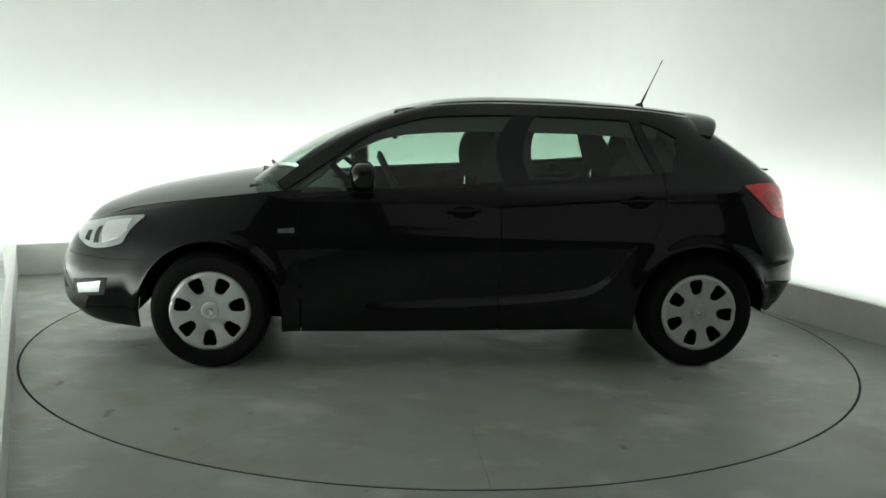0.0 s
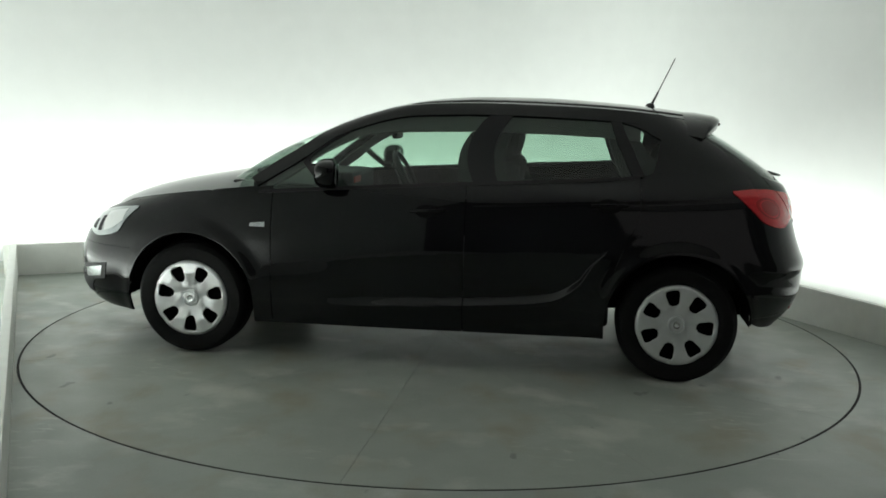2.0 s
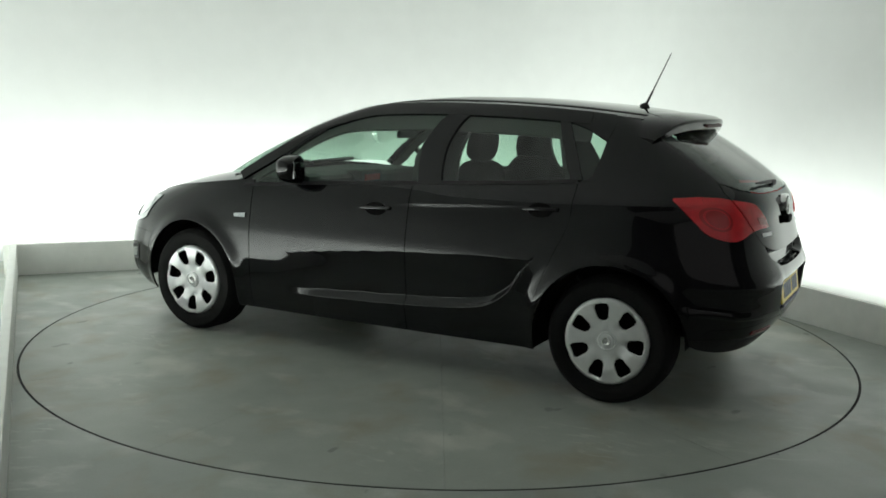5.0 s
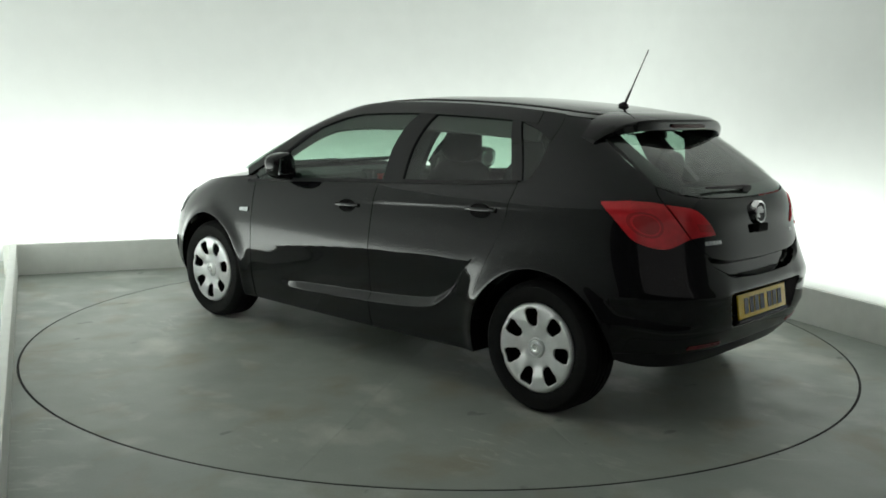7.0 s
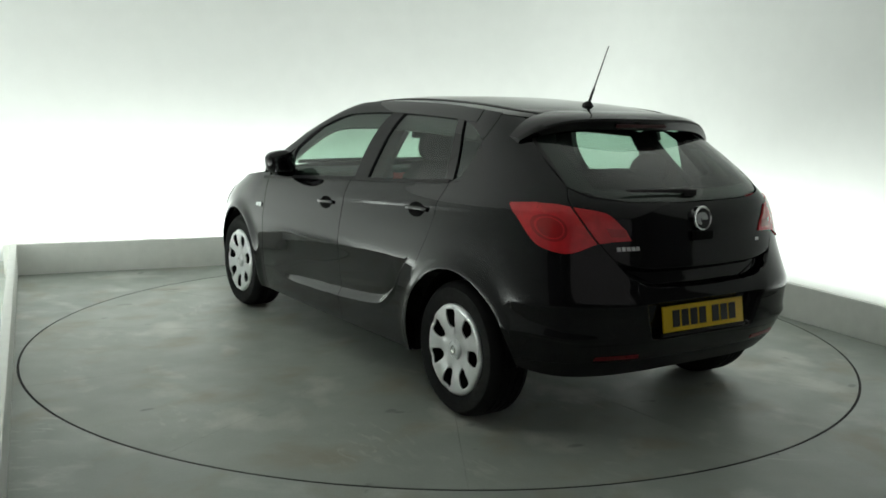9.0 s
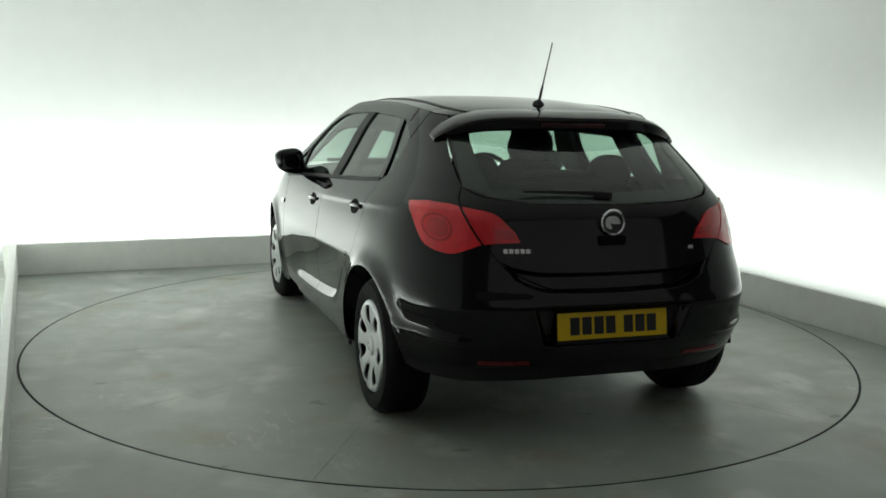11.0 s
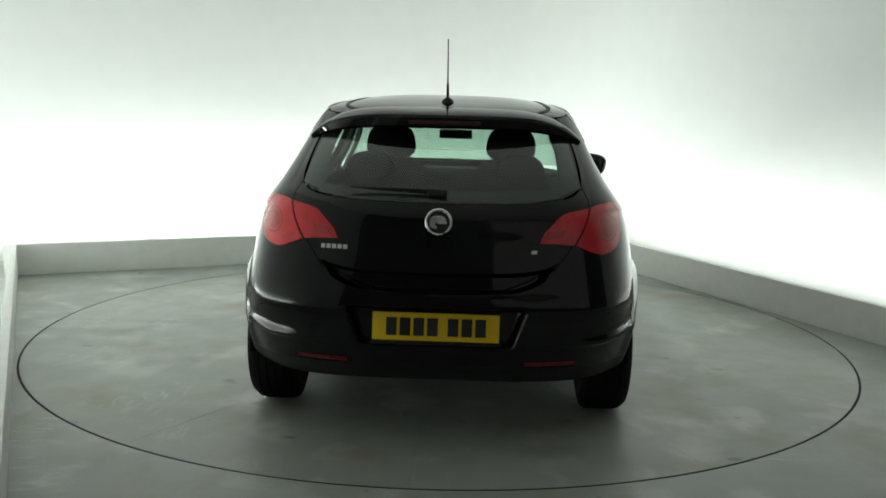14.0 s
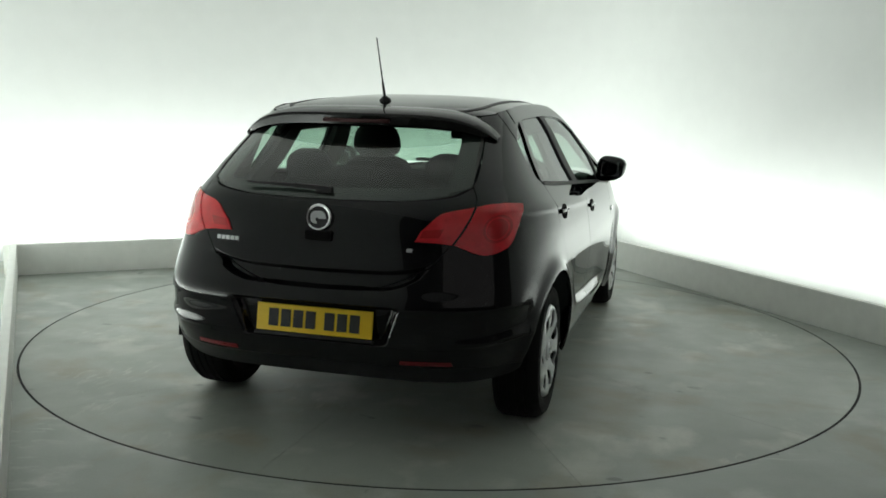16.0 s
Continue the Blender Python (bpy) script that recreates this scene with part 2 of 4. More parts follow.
def curve(xs, ys):
    """A smooth curve through a few points, flat outside them."""
    xs, ys = np.array(xs, float), np.array(ys, float)
    h, d = np.diff(xs), np.diff(ys) / np.diff(xs)
    m = np.zeros(len(xs))
    m[0], m[-1] = d[0], d[-1]
    for i in range(1, len(xs) - 1):
        if d[i - 1] * d[i] > 0:
            w1, w2 = 2 * h[i] + h[i - 1], h[i] + 2 * h[i - 1]
            m[i] = (w1 + w2) / (w1 / d[i - 1] + w2 / d[i])

    def at(x):
        x = np.clip(np.asarray(x, float), xs[0], xs[-1])
        i = np.clip(np.searchsorted(xs, x) - 1, 0, len(xs) - 2)
        t = (x - xs[i]) / h[i]
        return ((2 * t**3 - 3 * t**2 + 1) * ys[i] + (t**3 - 2 * t**2 + t) * h[i] * m[i]
                + (-2 * t**3 + 3 * t**2) * ys[i + 1] + (t**3 - t**2) * h[i] * m[i + 1])
    return at


def step(x, a, b):
    t = np.clip((x - a) / (b - a), 0, 1)
    return t * t * (3 - 2 * t)


HUB_F, HUB_R, HUB_Z = 1.352, -1.346, 0.299
TYRE_R, RAISE = 0.319, 0.02
ARCH = 0.380
half_width = curve([0.16, 0.24, 0.36, 0.5, 0.64, 0.76, 0.88, 0.96, 1.02, 1.1, 1.2, 1.3, 1.38, 1.43, 1.47],
                   [0.85, 0.88, 0.902, 0.911, 0.910, 0.896, 0.874, 0.846, 0.808, 0.755, 0.700, 0.653, 0.607, 0.563, 0.49])
tail = curve([0.18, 0.27, 0.36, 0.46, 0.6, 0.68, 0.76, 0.86, 0.95, 1.01, 1.09, 1.21, 1.29, 1.38, 1.45],
             [1.86, 1.95, 2.025, 2.065, 2.075, 2.05, 2.025, 2.0, 1.985, 1.955, 1.865, 1.69, 1.555, 1.40, 1.25])
nose = curve([0.16, 0.22, 0.32, 0.46, 0.6, 0.7, 0.78, 0.9], [2.105, 2.205, 2.268, 2.272, 2.228, 2.15, 2.03, 1.72])
screen = curve([0.93, 1.0, 1.09, 1.19, 1.26, 1.33, 1.39, 1.44], [1.24, 1.14, 1.01, 0.83, 0.67, 0.50, 0.32, 0.1])
tail_round = curve([0.2, 0.65, 0.95, 1.15, 1.4], [3.8, 3.9, 3.7, 4.3, 4.5])
hood_edge = curve([0.8, 1.0, 1.4, 1.8, 2.05, 2.2], [0.965, 0.945, 0.895, 0.825, 0.745, 0.67])
hood_mid = curve([0.9, 1.2, 1.41, 1.78, 1.96, 2.1, 2.17, 2.24], [1.03, 0.998, 0.965, 0.892, 0.838, 0.775, 0.712, 0.63])
belt = curve([-1.3, -1.15, -1.09, -0.3, 0.55, 1.0], [1.085, 1.06, 1.053, 1.0, 0.946, 0.91])
rail = curve([-1.6, -1.3, -0.9, -0.3, 0.0, 0.28, 0.5, 0.75, 0.95], [1.34, 1.385, 1.417, 1.43, 1.422, 1.387, 1.313, 1.16, 1.0])
roof_mid = curve([-1.62, -1.48, -1.23, -0.88, -0.53, -0.25, 0.0, 0.17, 0.34], [1.37, 1.395, 1.43, 1.458, 1.472, 1.471, 1.456, 1.43, 1.385])
gate_y = curve([0.6, 0.70, 0.76, 0.86, 1.03, 1.085], [0.43, 0.445, 0.485, 0.559, 0.630, 0.603])
blade_low = curve([-1.0, -0.90, -0.82, -0.67, -0.4, -0.19, 0.47, 0.8], [0.70, 0.61, 0.485, 0.392, 0.358, 0.342, 0.312, 0.30])
gate_foot = curve([0.0, 0.296, 0.436, 0.488, 0.545, 0.6], [0.661, 0.667, 0.713, 0.765, 0.845, 0.92])
gate_lip = curve([0.0, 0.3, 0.45, 0.5, 0.57], [0.738, 0.744, 0.766, 0.79, 0.84])
blade_top = curve([-1.0, -0.85, -0.2, 0.8], [0.66, 0.66, 0.63, 0.53])
REAR0, FRONT0 = -0.9, 0.8


def to_ratio(s, k):
    s = np.clip(s, 0, 1)
    return s**k / (s**k + (1 - s)**k)


def from_ratio(r, k):
    r = np.clip(r, 0, 1)
    return r**(1 / k) / (r**(1 / k) + (1 - r)**(1 / k))


def plan(c, z, top):
    """The outline at height z: c runs from the nose (-2) along the left side (-1 to 0) to the tail (1), and on to the right."""
    c = np.asarray(c, float)
    side = np.where((c > 1) | (c < -2), -1.0, 1.0)
    c = np.where(c > 1, 2 - c, np.where(c < -2, -4 - c, c))
    b = half_width(z)
    ar, n = tail(z), tail_round(z)
    af = screen(z) if top else nose(z)
    f0 = af - 0.28 if top else FRONT0 + 0 * z
    nf = 6.0 if top else 3.3
    ph = np.pi / 2 * to_ratio(c, n / 2)
    xr, yr = REAR0 - (ar + REAR0) * np.sin(ph)**(2 / n), b * np.abs(np.cos(ph))**(2 / n)
    pf = np.pi / 2 * to_ratio(-1 - c, nf / 2)
    xf, yf = f0 + (af - f0) * np.sin(pf)**(2 / nf), b * np.abs(np.cos(pf))**(2 / nf)
    x = np.where(c > 0, xr, np.where(c < -1, xf, REAR0 + (f0 - REAR0) * -c))
    y = np.where(c > 0, yr, np.where(c < -1, yf, b))
    return x, y * side


def at_x(x, z, top=False):
    """The c of the left side at x."""
    if x < REAR0:
        n = float(tail_round(z))
        q = np.clip((-x + REAR0) / (tail(z) + REAR0), 0, 1)
        return float(from_ratio(np.arcsin(q**(n / 2)) / (np.pi / 2), n / 2))
    af = float(screen(z) if top else nose(z))
    f0, nf = (af - 0.28, 6.0) if top else (FRONT0, 3.3)
    if x <= f0:
        return float(-(x - REAR0) / (f0 - REAR0))
    q = np.clip((x - f0) / (af - f0), 0, 1)
    return float(-1 - from_ratio(np.arcsin(q**(nf / 2)) / (np.pi / 2), nf / 2))


def at_y(y, z):
    """The c of the tail at y (left is positive)."""
    n = float(tail_round(z))
    q = np.clip(abs(y) / half_width(z), 0, 1)
    c = float(from_ratio(np.arccos(q**(n / 2)) / (np.pi / 2), n / 2))
    return c if y >= 0 else 2 - c


def relief(x, y, z):
    """What stands out of or sinks into the smooth outline, in metres."""
    ay = np.abs(y)
    d = np.zeros_like(x)
    lo, hi = blade_low(x), blade_top(x)
    h = (z - lo) / np.maximum(hi - lo, 0.02)
    groove = np.where(h > 0.16, np.clip(1 - (h - 0.16) / 0.84, 0, 1)**0.75, np.clip(h / 0.16, 0, 1))
    groove = np.where((h > 0) & (h < 1), groove, 0)
    d -= 0.026 * groove * step(x, -0.99, -0.8) * step(-x, -0.72, -0.15) * step(ay, 0.6, 0.75)
    d += 0.006 * np.exp(-((z - lo) / 0.02)**2) * step(x, -0.95, -0.8) * step(-x, -0.7, -0.15)
    for hub in (HUB_F, HUB_R):
        r = np.hypot(x - hub, z - HUB_Z)
        d += 0.020 * np.exp(-(np.maximum(r - ARCH, 0) / 0.05)**2) * step(ay, 0.45, 0.7)
    crease = z - 0.903 - 0.058 * (-x - 0.31)
    d += 0.008 * np.where(crease > 0, np.exp(-(crease / 0.06)**2), np.exp(-(crease / 0.016)**2)) * step(-x, -0.05, 0.4) * step(ay, 0.6, 0.75)
    rear = step(-x, 1.62, 1.80)
    edge = gate_y(z)
    gate = step(-x, 1.75, 1.9) * step(edge - ay, 0.0, 0.03)
    under, lip = gate_foot(ay), gate_lip(ay)
    d -= 0.050 * gate * step(z - under, 0.0, 0.006) * step(lip - z, -0.004, 0.022)

    def ledge(line, above, below):
        h = z - line
        return np.where(h > 0, np.exp(-(h / above)**2), np.exp(-(h / below)**2))
    d += 0.007 * rear * ledge(0.594, 0.10, 0.024) * step(ay, 0.30, 0.42)
    d += 0.010 * rear * ledge(0.452 + 0.022 * step(ay, 0.68, 0.84), 0.026, 0.010) * step(ay, 0.42, 0.74)
    d -= 0.050 * step(-x, 1.8, 1.9) * step(-ay - 0.35 * (0.5 - z), -0.35, -0.31) * step(z, 0.435, 0.455) * step(-z, -0.605, -0.585)
    return d


def surf(c, z, top=False):
    """Points and outward normals of the body at (c, z)."""
    def point(c, z):
        x, y = plan(c, z, top)
        e = 1e-3
        x1, y1 = plan(c + e, z, top)
        x0, y0 = plan(c - e, z, top)
        tx, ty = x1 - x0, y1 - y0
        l = np.hypot(tx, ty) + 1e-12
        d = relief(x, y, z)
        return np.stack([x + ty / l * d * SIGN, y - tx / l * d * SIGN, z], -1)
    p = point(c, z)
    e = 2e-3
    du = point(c + e, z) - point(c - e, z)
    dv = point(c, z + e) - point(c, z - e)
    n = np.cross(du, dv)
    n /= np.linalg.norm(n, axis=-1, keepdims=True) + 1e-12
    return p, n * SIGN


SIGN = 1.0
probe, probe_n = surf(np.array([-0.5]), np.array([0.7]))
if probe_n[0][1] < 0:
    SIGN = -1.0


def along(line, count):
    """Points at even steps along a line of (c, z) points; smooth where it has more than two."""
    a = np.array(line, float)
    t = np.concatenate([[0], np.cumsum(np.hypot(np.diff(a[:, 0]) * 1.2, np.diff(a[:, 1])))])
    s = np.linspace(0, t[-1], count)
    return np.stack([curve(t, a[:, 0])(s), curve(t, a[:, 1])(s)], -1) if len(a) > 2 else np.stack([np.interp(s, t, a[:, k]) for k in (0, 1)], -1)


def sheet(name, P, N, mat, parent, thick=0.012, label="", mirror=False):
    """A curved panel with thickness from a grid of points and normals."""
    if mirror:
        P, N = P * [1, -1, 1], N * [1, -1, 1]
    nu, nv = P.shape[:2]
    front, back = P.reshape(-1, 3), (P - N * thick).reshape(-1, 3)
    k = nu * nv
    quads, kinds = [], []
    idx = lambda i, j: i * nv + j
    for i in range(nu - 1):
        for j in range(nv - 1):
            q = (idx(i, j), idx(i + 1, j), idx(i + 1, j + 1), idx(i, j + 1))
            quads.append(q)
            kinds.append(0)
            if thick:
                quads.append(tuple(v + k for v in q[::-1]))
                kinds.append(1)
    if thick:
        rim = [idx(i, 0) for i in range(nu)] + [idx(nu - 1, j) for j in range(1, nv)] + [idx(i, nv - 1) for i in range(nu - 2, -1, -1)] + [idx(0, j) for j in range(nv - 2, 0, -1)]
        for a, b in zip(rim, rim[1:] + rim[:1]):
            quads.append((b, a, a + k, b + k))
            kinds.append(2)
    q0 = quads[0]
    fn = np.cross(front[q0[1]] - front[q0[0]], front[q0[3]] - front[q0[0]])
    if np.dot(fn, N.reshape(-1, 3)[q0[0]]) < 0:
        quads = [q[::-1] for q in quads]
    me = bpy.data.meshes.new(name)
    me.from_pydata([tuple(v) for v in (np.concatenate([front, back]) if thick else front)], [], quads)
    me.update()
    me.shade_smooth()
    nn = N.reshape(-1, 3)
    custom = []
    for poly, kind in zip(me.polygons, kinds):
        for v in poly.vertices:
            custom.append(tuple(nn[v]) if kind == 0 else tuple(-nn[v - k]) if kind == 1 else tuple(poly.normal))
    me.normals_split_custom_set(custom)
    me.materials.append(mat)
    ob = new(name, me)
    ob.parent = parent
    return tagged(ob, label)


def panel(name, low, high, mat, parent, nu=40, nv=24, out=0.0, thick=0.012, top=False, label="", mirror=False):
    """A panel of the body between two lines of (c, z) points."""
    a, b = along(low, nu), along(high, nu)
    t = np.linspace(0, 1, nv)[None, :, None]
    g = a[:, None] * (1 - t) + b[:, None] * t
    P, N = surf(g[..., 0], g[..., 1], top)
    return sheet(name, P + N * out, N, mat, parent, thick, label, mirror)


def band(name, left, right, low, high, mat, parent, nu=80, nv=30, out=0.0, thick=0.012, top=False, label="", mirror=False):
    """A panel whose ends follow the lines c = left(z) and c = right(z), between heights low(u) and high(u)."""
    us, t = np.linspace(0, 1, nu), np.linspace(0, 1, nv)
    lo, hi = np.array([float(low(u)) for u in us]), np.array([float(high(u)) for u in us])
    Z = lo[:, None] * (1 - t) + hi[:, None] * t
    C = np.array([[left(z) * (1 - u) + right(z) * u for z in row] for u, row in zip(us, Z)])
    P, N = surf(C, Z, top)
    return sheet(name, P + N * out, N, mat, parent, thick, label, mirror)


def side_panel(name, x0, x1, low, high, mat, parent, nu=40, nv=40, mirror=False, label="", **kw):
    """A panel of the left side from x0 to x1 between heights low(x) and high(x)."""
    xs = np.linspace(x0, x1, nu)
    top = kw.get("top", False)
    lo, hi = np.array([float(low(x)) for x in xs]), np.array([float(high(x)) for x in xs])
    t = np.linspace(0, 1, nv)[None, :]
    Z = lo[:, None] * (1 - t) + hi[:, None] * t
    C = np.array([[at_x(x, z, top) for z in row] for x, row in zip(xs, Z)])
    P, N = surf(C, Z, top)
    return sheet(name, P + N * kw.get("out", 0.0), N, mat, parent, kw.get("thick", 0.012), label, mirror)


# ---------------------------------------------------------------- car
car = new("car")
tagged(car, "glossy black five-door hatchback with silver wheel covers on the turntable", "car")


def arch_or(low, hub):
    return lambda x: max(low(x), HUB_Z + math.sqrt(max(ARCH**2 - (x - hub)**2, 0)) if abs(x - hub) < ARCH else 0)


SILL = curve([-1.1, -0.8, 0.8, 1.0], [0.205, 0.20, 0.185, 0.185])
sill = lambda x: float(SILL(x))
shut = curve([-1.14, -1.12, -1.05, -0.98, -0.96], [1.0, 0.86, 0.69, 0.50, 0.43])
belt_top = lambda x: float(belt(max(x, -1.3)))
G = 0.0025
XA, XB = HUB_R + ARCH, HUB_R - ARCH
XC = HUB_F + ARCH
BUMP = 0.637
glass_low = lambda x: float(belt(x)) + 0.008
frame_w = 0.062


def glass_panel(name, bl, br, tl, tr, parent, mir, mat=GLASS, bow=0.0):
    """A side window from its four corners (x, z), a little behind the frame."""
    c = lambda p: (at_x(p[0], p[1], True), p[1])
    mid = lambda p, q, k: ((p[0] + q[0]) / 2, (p[1] + q[1]) / 2 + k)
    low, high = [c(bl), c(mid(bl, br, 0)), c(br)], [c(tl), c(mid(tl, tr, bow)), c(tr)]
    ob = panel(name, low, high, mat, parent, 24, 14, -0.006, 0.0, True, "greenish tinted window", mir)
    ob.visible_shadow = False
    return ob


def strip(name, low, high, mat, parent, mir, nu=12, nv=10, out=0.0, thick=0.02, label=""):
    """A pillar or frame between two lines of (x, z) points on the greenhouse."""
    c = lambda line: [(at_x(x, z, True), z) for x, z in line]
    return panel(name, c(low), c(high), mat, parent, nu, nv, out, thick, True, label, mir)


def lens_disc(name, y, z, r0, r1, mat, parent, out, mir):
    """A disc or ring of the lamp's inside, following the lens."""
    R, A = np.meshgrid(np.linspace(r0 + 0.0005, r1, 6), np.linspace(0, 2 * np.pi, 41), indexing="ij")
    Y, Z = y + R * np.cos(A) * 0.85, z + R * np.sin(A)
    C = np.array([[at_y(a, b) for a, b in zip(p, q)] for p, q in zip(Y, Z)])
    P, N = surf(C, Z)
    return sheet(name, P + N * out, N, mat, parent, 0.003, "", mir)


# windows as (x, z): bottom front, bottom rear, top front, top rear
RAILX = (-1.12, -0.9, -0.6, -0.3, 0.0, 0.28, 0.5)
for mir in (False, True):
    side = dict(mirror=mir)
    wing = side_panel("front_wing", 0.87 + G, HUB_F - ARCH, sill, lambda x: hood_edge(x) - G, PAINT, car, 10, 40, **side)
    side_panel("wing_arch", HUB_F - ARCH, XC, arch_or(lambda x: 0.3, HUB_F), lambda x: hood_edge(x) - G, PAINT, wing, 70, 26, **side)
    fd = side_panel("front_door", -0.205 + G, 0.87 - G, sill, lambda x: belt(x) - 0.004, PAINT, car, 90, 100, **side)
    rd = side_panel("rear_door", -0.965, -0.205 - G, sill, lambda x: belt(x) - 0.004, PAINT, car, 130, 130, **side)
    side_panel("door_corner", -1.125, -0.965, lambda x: shut(x) + 0.005, lambda x: belt(x) - 0.004, PAINT, rd, 30, 80, **side)
    quarter = side_panel("rear_quarter", XB, -1.129, arch_or(lambda x: 0.3, HUB_R), lambda x: belt_top(x), PAINT, car, 60, 40, **side)
    side_panel("quarter_lip", -1.129, XA + 0.0005, arch_or(lambda x: 0.3, HUB_R), lambda x: shut(x), PAINT, quarter, 24, 16, **side)
    band("quarter_corner", lambda z: at_x(XB, z), lambda z: at_y(gate_y(z), z), lambda u: BUMP - G, lambda u: 1.085, PAINT, quarter, 44, 60, mirror=mir)
    # greenhouse: rail over the doors, pillars, window frames
    lo = [(x, float(rail(x)) - frame_w) for x in RAILX] + [(0.75, 1.088), (0.96, 0.95)]
    hi = [(x, float(rail(x))) for x in RAILX] + [(0.78, 1.145), (1.0, 0.99)]
    strip("roof_rail", lo, hi, PAINT, car, mir, 60, 8, 0.004)
    strip("belt_trim", [(x, float(belt(x)) - 0.003) for x in (-1.12, -0.9, -0.3, 0.3, 0.95)], [(x, float(belt(x)) + 0.014) for x in (-1.12, -0.9, -0.3, 0.3, 0.95)],
          TRIM, car, mir, 40, 4, 0.004, 0.015)
    t0 = lambda x: float(rail(x)) - frame_w
    strip("middle_pillar", [(-0.37, glass_low(-0.37)), (-0.235, glass_low(-0.235))], [(-0.425, t0(-0.425)), (-0.30, t0(-0.30))], TRIM, car, mir, 10, 14, 0.003, 0.02, "black glossy pillar")
    strip("mirror_pillar", [(0.53, glass_low(0.53)), (0.575, glass_low(0.575))], [(0.475, t0(0.475)), (0.515, t0(0.515))], TRIM, fd, mir, 6, 12, 0.003)
    strip("rear_pillar", [(-1.145, 1.068), (-1.085, glass_low(-1.085))], [(-1.015, t0(-1.015)), (-0.958, t0(-0.958))], PAINT, car, mir, 10, 14, 0.003)
    glass_panel("front_window", (0.53, glass_low(0.53)), (-0.235, glass_low(-0.235)), (0.475, t0(0.475)), (-0.30, t0(-0.30)), fd, mir, bow=0.045)
    glass_panel("corner_window", (0.93, glass_low(0.93)), (0.575, glass_low(0.575)), (0.93, glass_low(0.93) + 0.012), (0.515, t0(0.515)), fd, mir, bow=0.012)
    glass_panel("rear_window", (-0.37, glass_low(-0.37)), (-1.085, glass_low(-1.085)), (-0.425, t0(-0.425)), (-0.958, t0(-0.958)), rd, mir, bow=0.004)
    glass_panel("quarter_window", (-1.145, 1.072), (-1.185, 1.085), (-1.015, t0(-1.015)), (-1.225, 1.262), quarter, mir, bow=0.012)
    # lining inside the roof rail and the middle pillar
    strip("rail_lining", [(x, float(rail(x)) - 0.13) for x in RAILX[:-2]] + [(0.28, 1.275), (0.5, 1.22), (0.75, 1.06), (0.92, 0.95)], [(x, float(rail(x)) - 0.03) for x in RAILX[:-1]] + [(0.5, 1.28), (0.75, 1.12), (0.92, 1.0)], HEADLINER, car, mir, 40, 6, -0.035, 0.02, "grey roof lining")
    strip("pillar_lining", [(-0.47, 0.95), (-0.19, 0.95)], [(-0.46, t0(-0.46)), (-0.27, t0(-0.27))], CABIN, car, mir, 8, 10, -0.05, 0.03)
    strip("corner_lining", [(-1.30, 1.06), (-1.06, 1.03)], [(-1.07, t0(-1.07)), (-0.93, t0(-0.93))], CABIN, car, mir, 8, 10, -0.06, 0.03)
    # rear pillar: over, under and behind the quarter window, round to the tailgate
    strip("pillar_top", [(-1.015, t0(-1.015)), (-1.12, 1.317), (-1.225, 1.262)], [(-1.015, float(rail(-1.015))), (-1.12, float(rail(-1.12))), (-1.24, float(rail(-1.24)))], PAINT, quarter, mir, 8, 6, 0.002)
    strip("pillar_foot", [(-1.13, 1.058), (-1.30, 1.083)], [(-1.145, 1.07), (-1.185, 1.085)], PAINT, quarter, mir, 8, 4, 0.0)
    behind = [(at_x(-1.186, 1.083), 1.083), (at_x(-1.20, 1.13), 1.13), (at_x(-1.225, 1.262), 1.262), (at_x(-1.24, 1.384), 1.384)]
    edge = [(at_y(0.60, 1.085), 1.085), (at_y(0.605, 1.12), 1.12), (at_y(0.575, 1.27), 1.27), (at_y(0.52, 1.372), 1.372)]
    panel("rear_corner_pillar", behind, edge, PAINT, quarter, 36, 30, 0.0, 0.02, True, "", mir)
    # tail lamps
    lamp = panel("tail_lamp", [(at_x(-1.60, 1.0), 1.0), (at_x(-1.70, 0.915), 0.915), (at_y(0.755, 0.838), 0.838), (at_y(0.69, 0.815), 0.815), (at_y(0.569, 0.857), 0.857)],
                 [(at_x(-1.60, 1.008), 1.008), (at_x(-1.72, 1.018), 1.018), (at_y(0.715, 1.017), 1.017), (at_y(0.67, 1.014), 1.014), (at_y(0.634, 1.006), 1.006)],
                 REDLENS, car, 44, 20, 0.007, 0.02, False, "red tail lamp lens", mir)
    lens_disc("lamp_disc", 0.715, 0.918, 0.0, 0.040, DARKRED, lamp, 0.0078, mir)
    lens_disc("lamp_ring", 0.715, 0.918, 0.046, 0.056, DARKRED, lamp, 0.0078, mir)
    inner = panel("tailgate_lamp", [(at_y(0.560, 0.858), 0.858), (at_y(0.50, 0.865), 0.865), (at_y(0.415, 0.868), 0.868)],
                  [(at_y(0.625, 1.004), 1.004), (at_y(0.52, 0.984), 0.984), (at_y(0.437, 0.912), 0.912)], REDLENS, car, 24, 14, 0.007, 0.02, False, "red inner tail lamp lens", mir)
    panel("lamp_window", [(at_y(0.51, 0.886), 0.886), (at_y(0.435, 0.884), 0.884)], [(at_y(0.525, 0.922), 0.922), (at_y(0.445, 0.915), 0.915)], DARKRED, inner, 10, 6, 0.009, 0.004, False, "", mir)
    panel("rear_reflector", [(at_y(0.585, 0.36), 0.36), (at_y(0.37, 0.358), 0.358)], [(at_y(0.58, 0.376), 0.376), (at_y(0.375, 0.374), 0.374)], REFLECTOR, car, 14, 4, 0.004, 0.006, False, "dark red reflector strip", mir)
    # head lamp and fog lamp
    c = lambda line: [(at_x(x, z), z) for x, z in line]
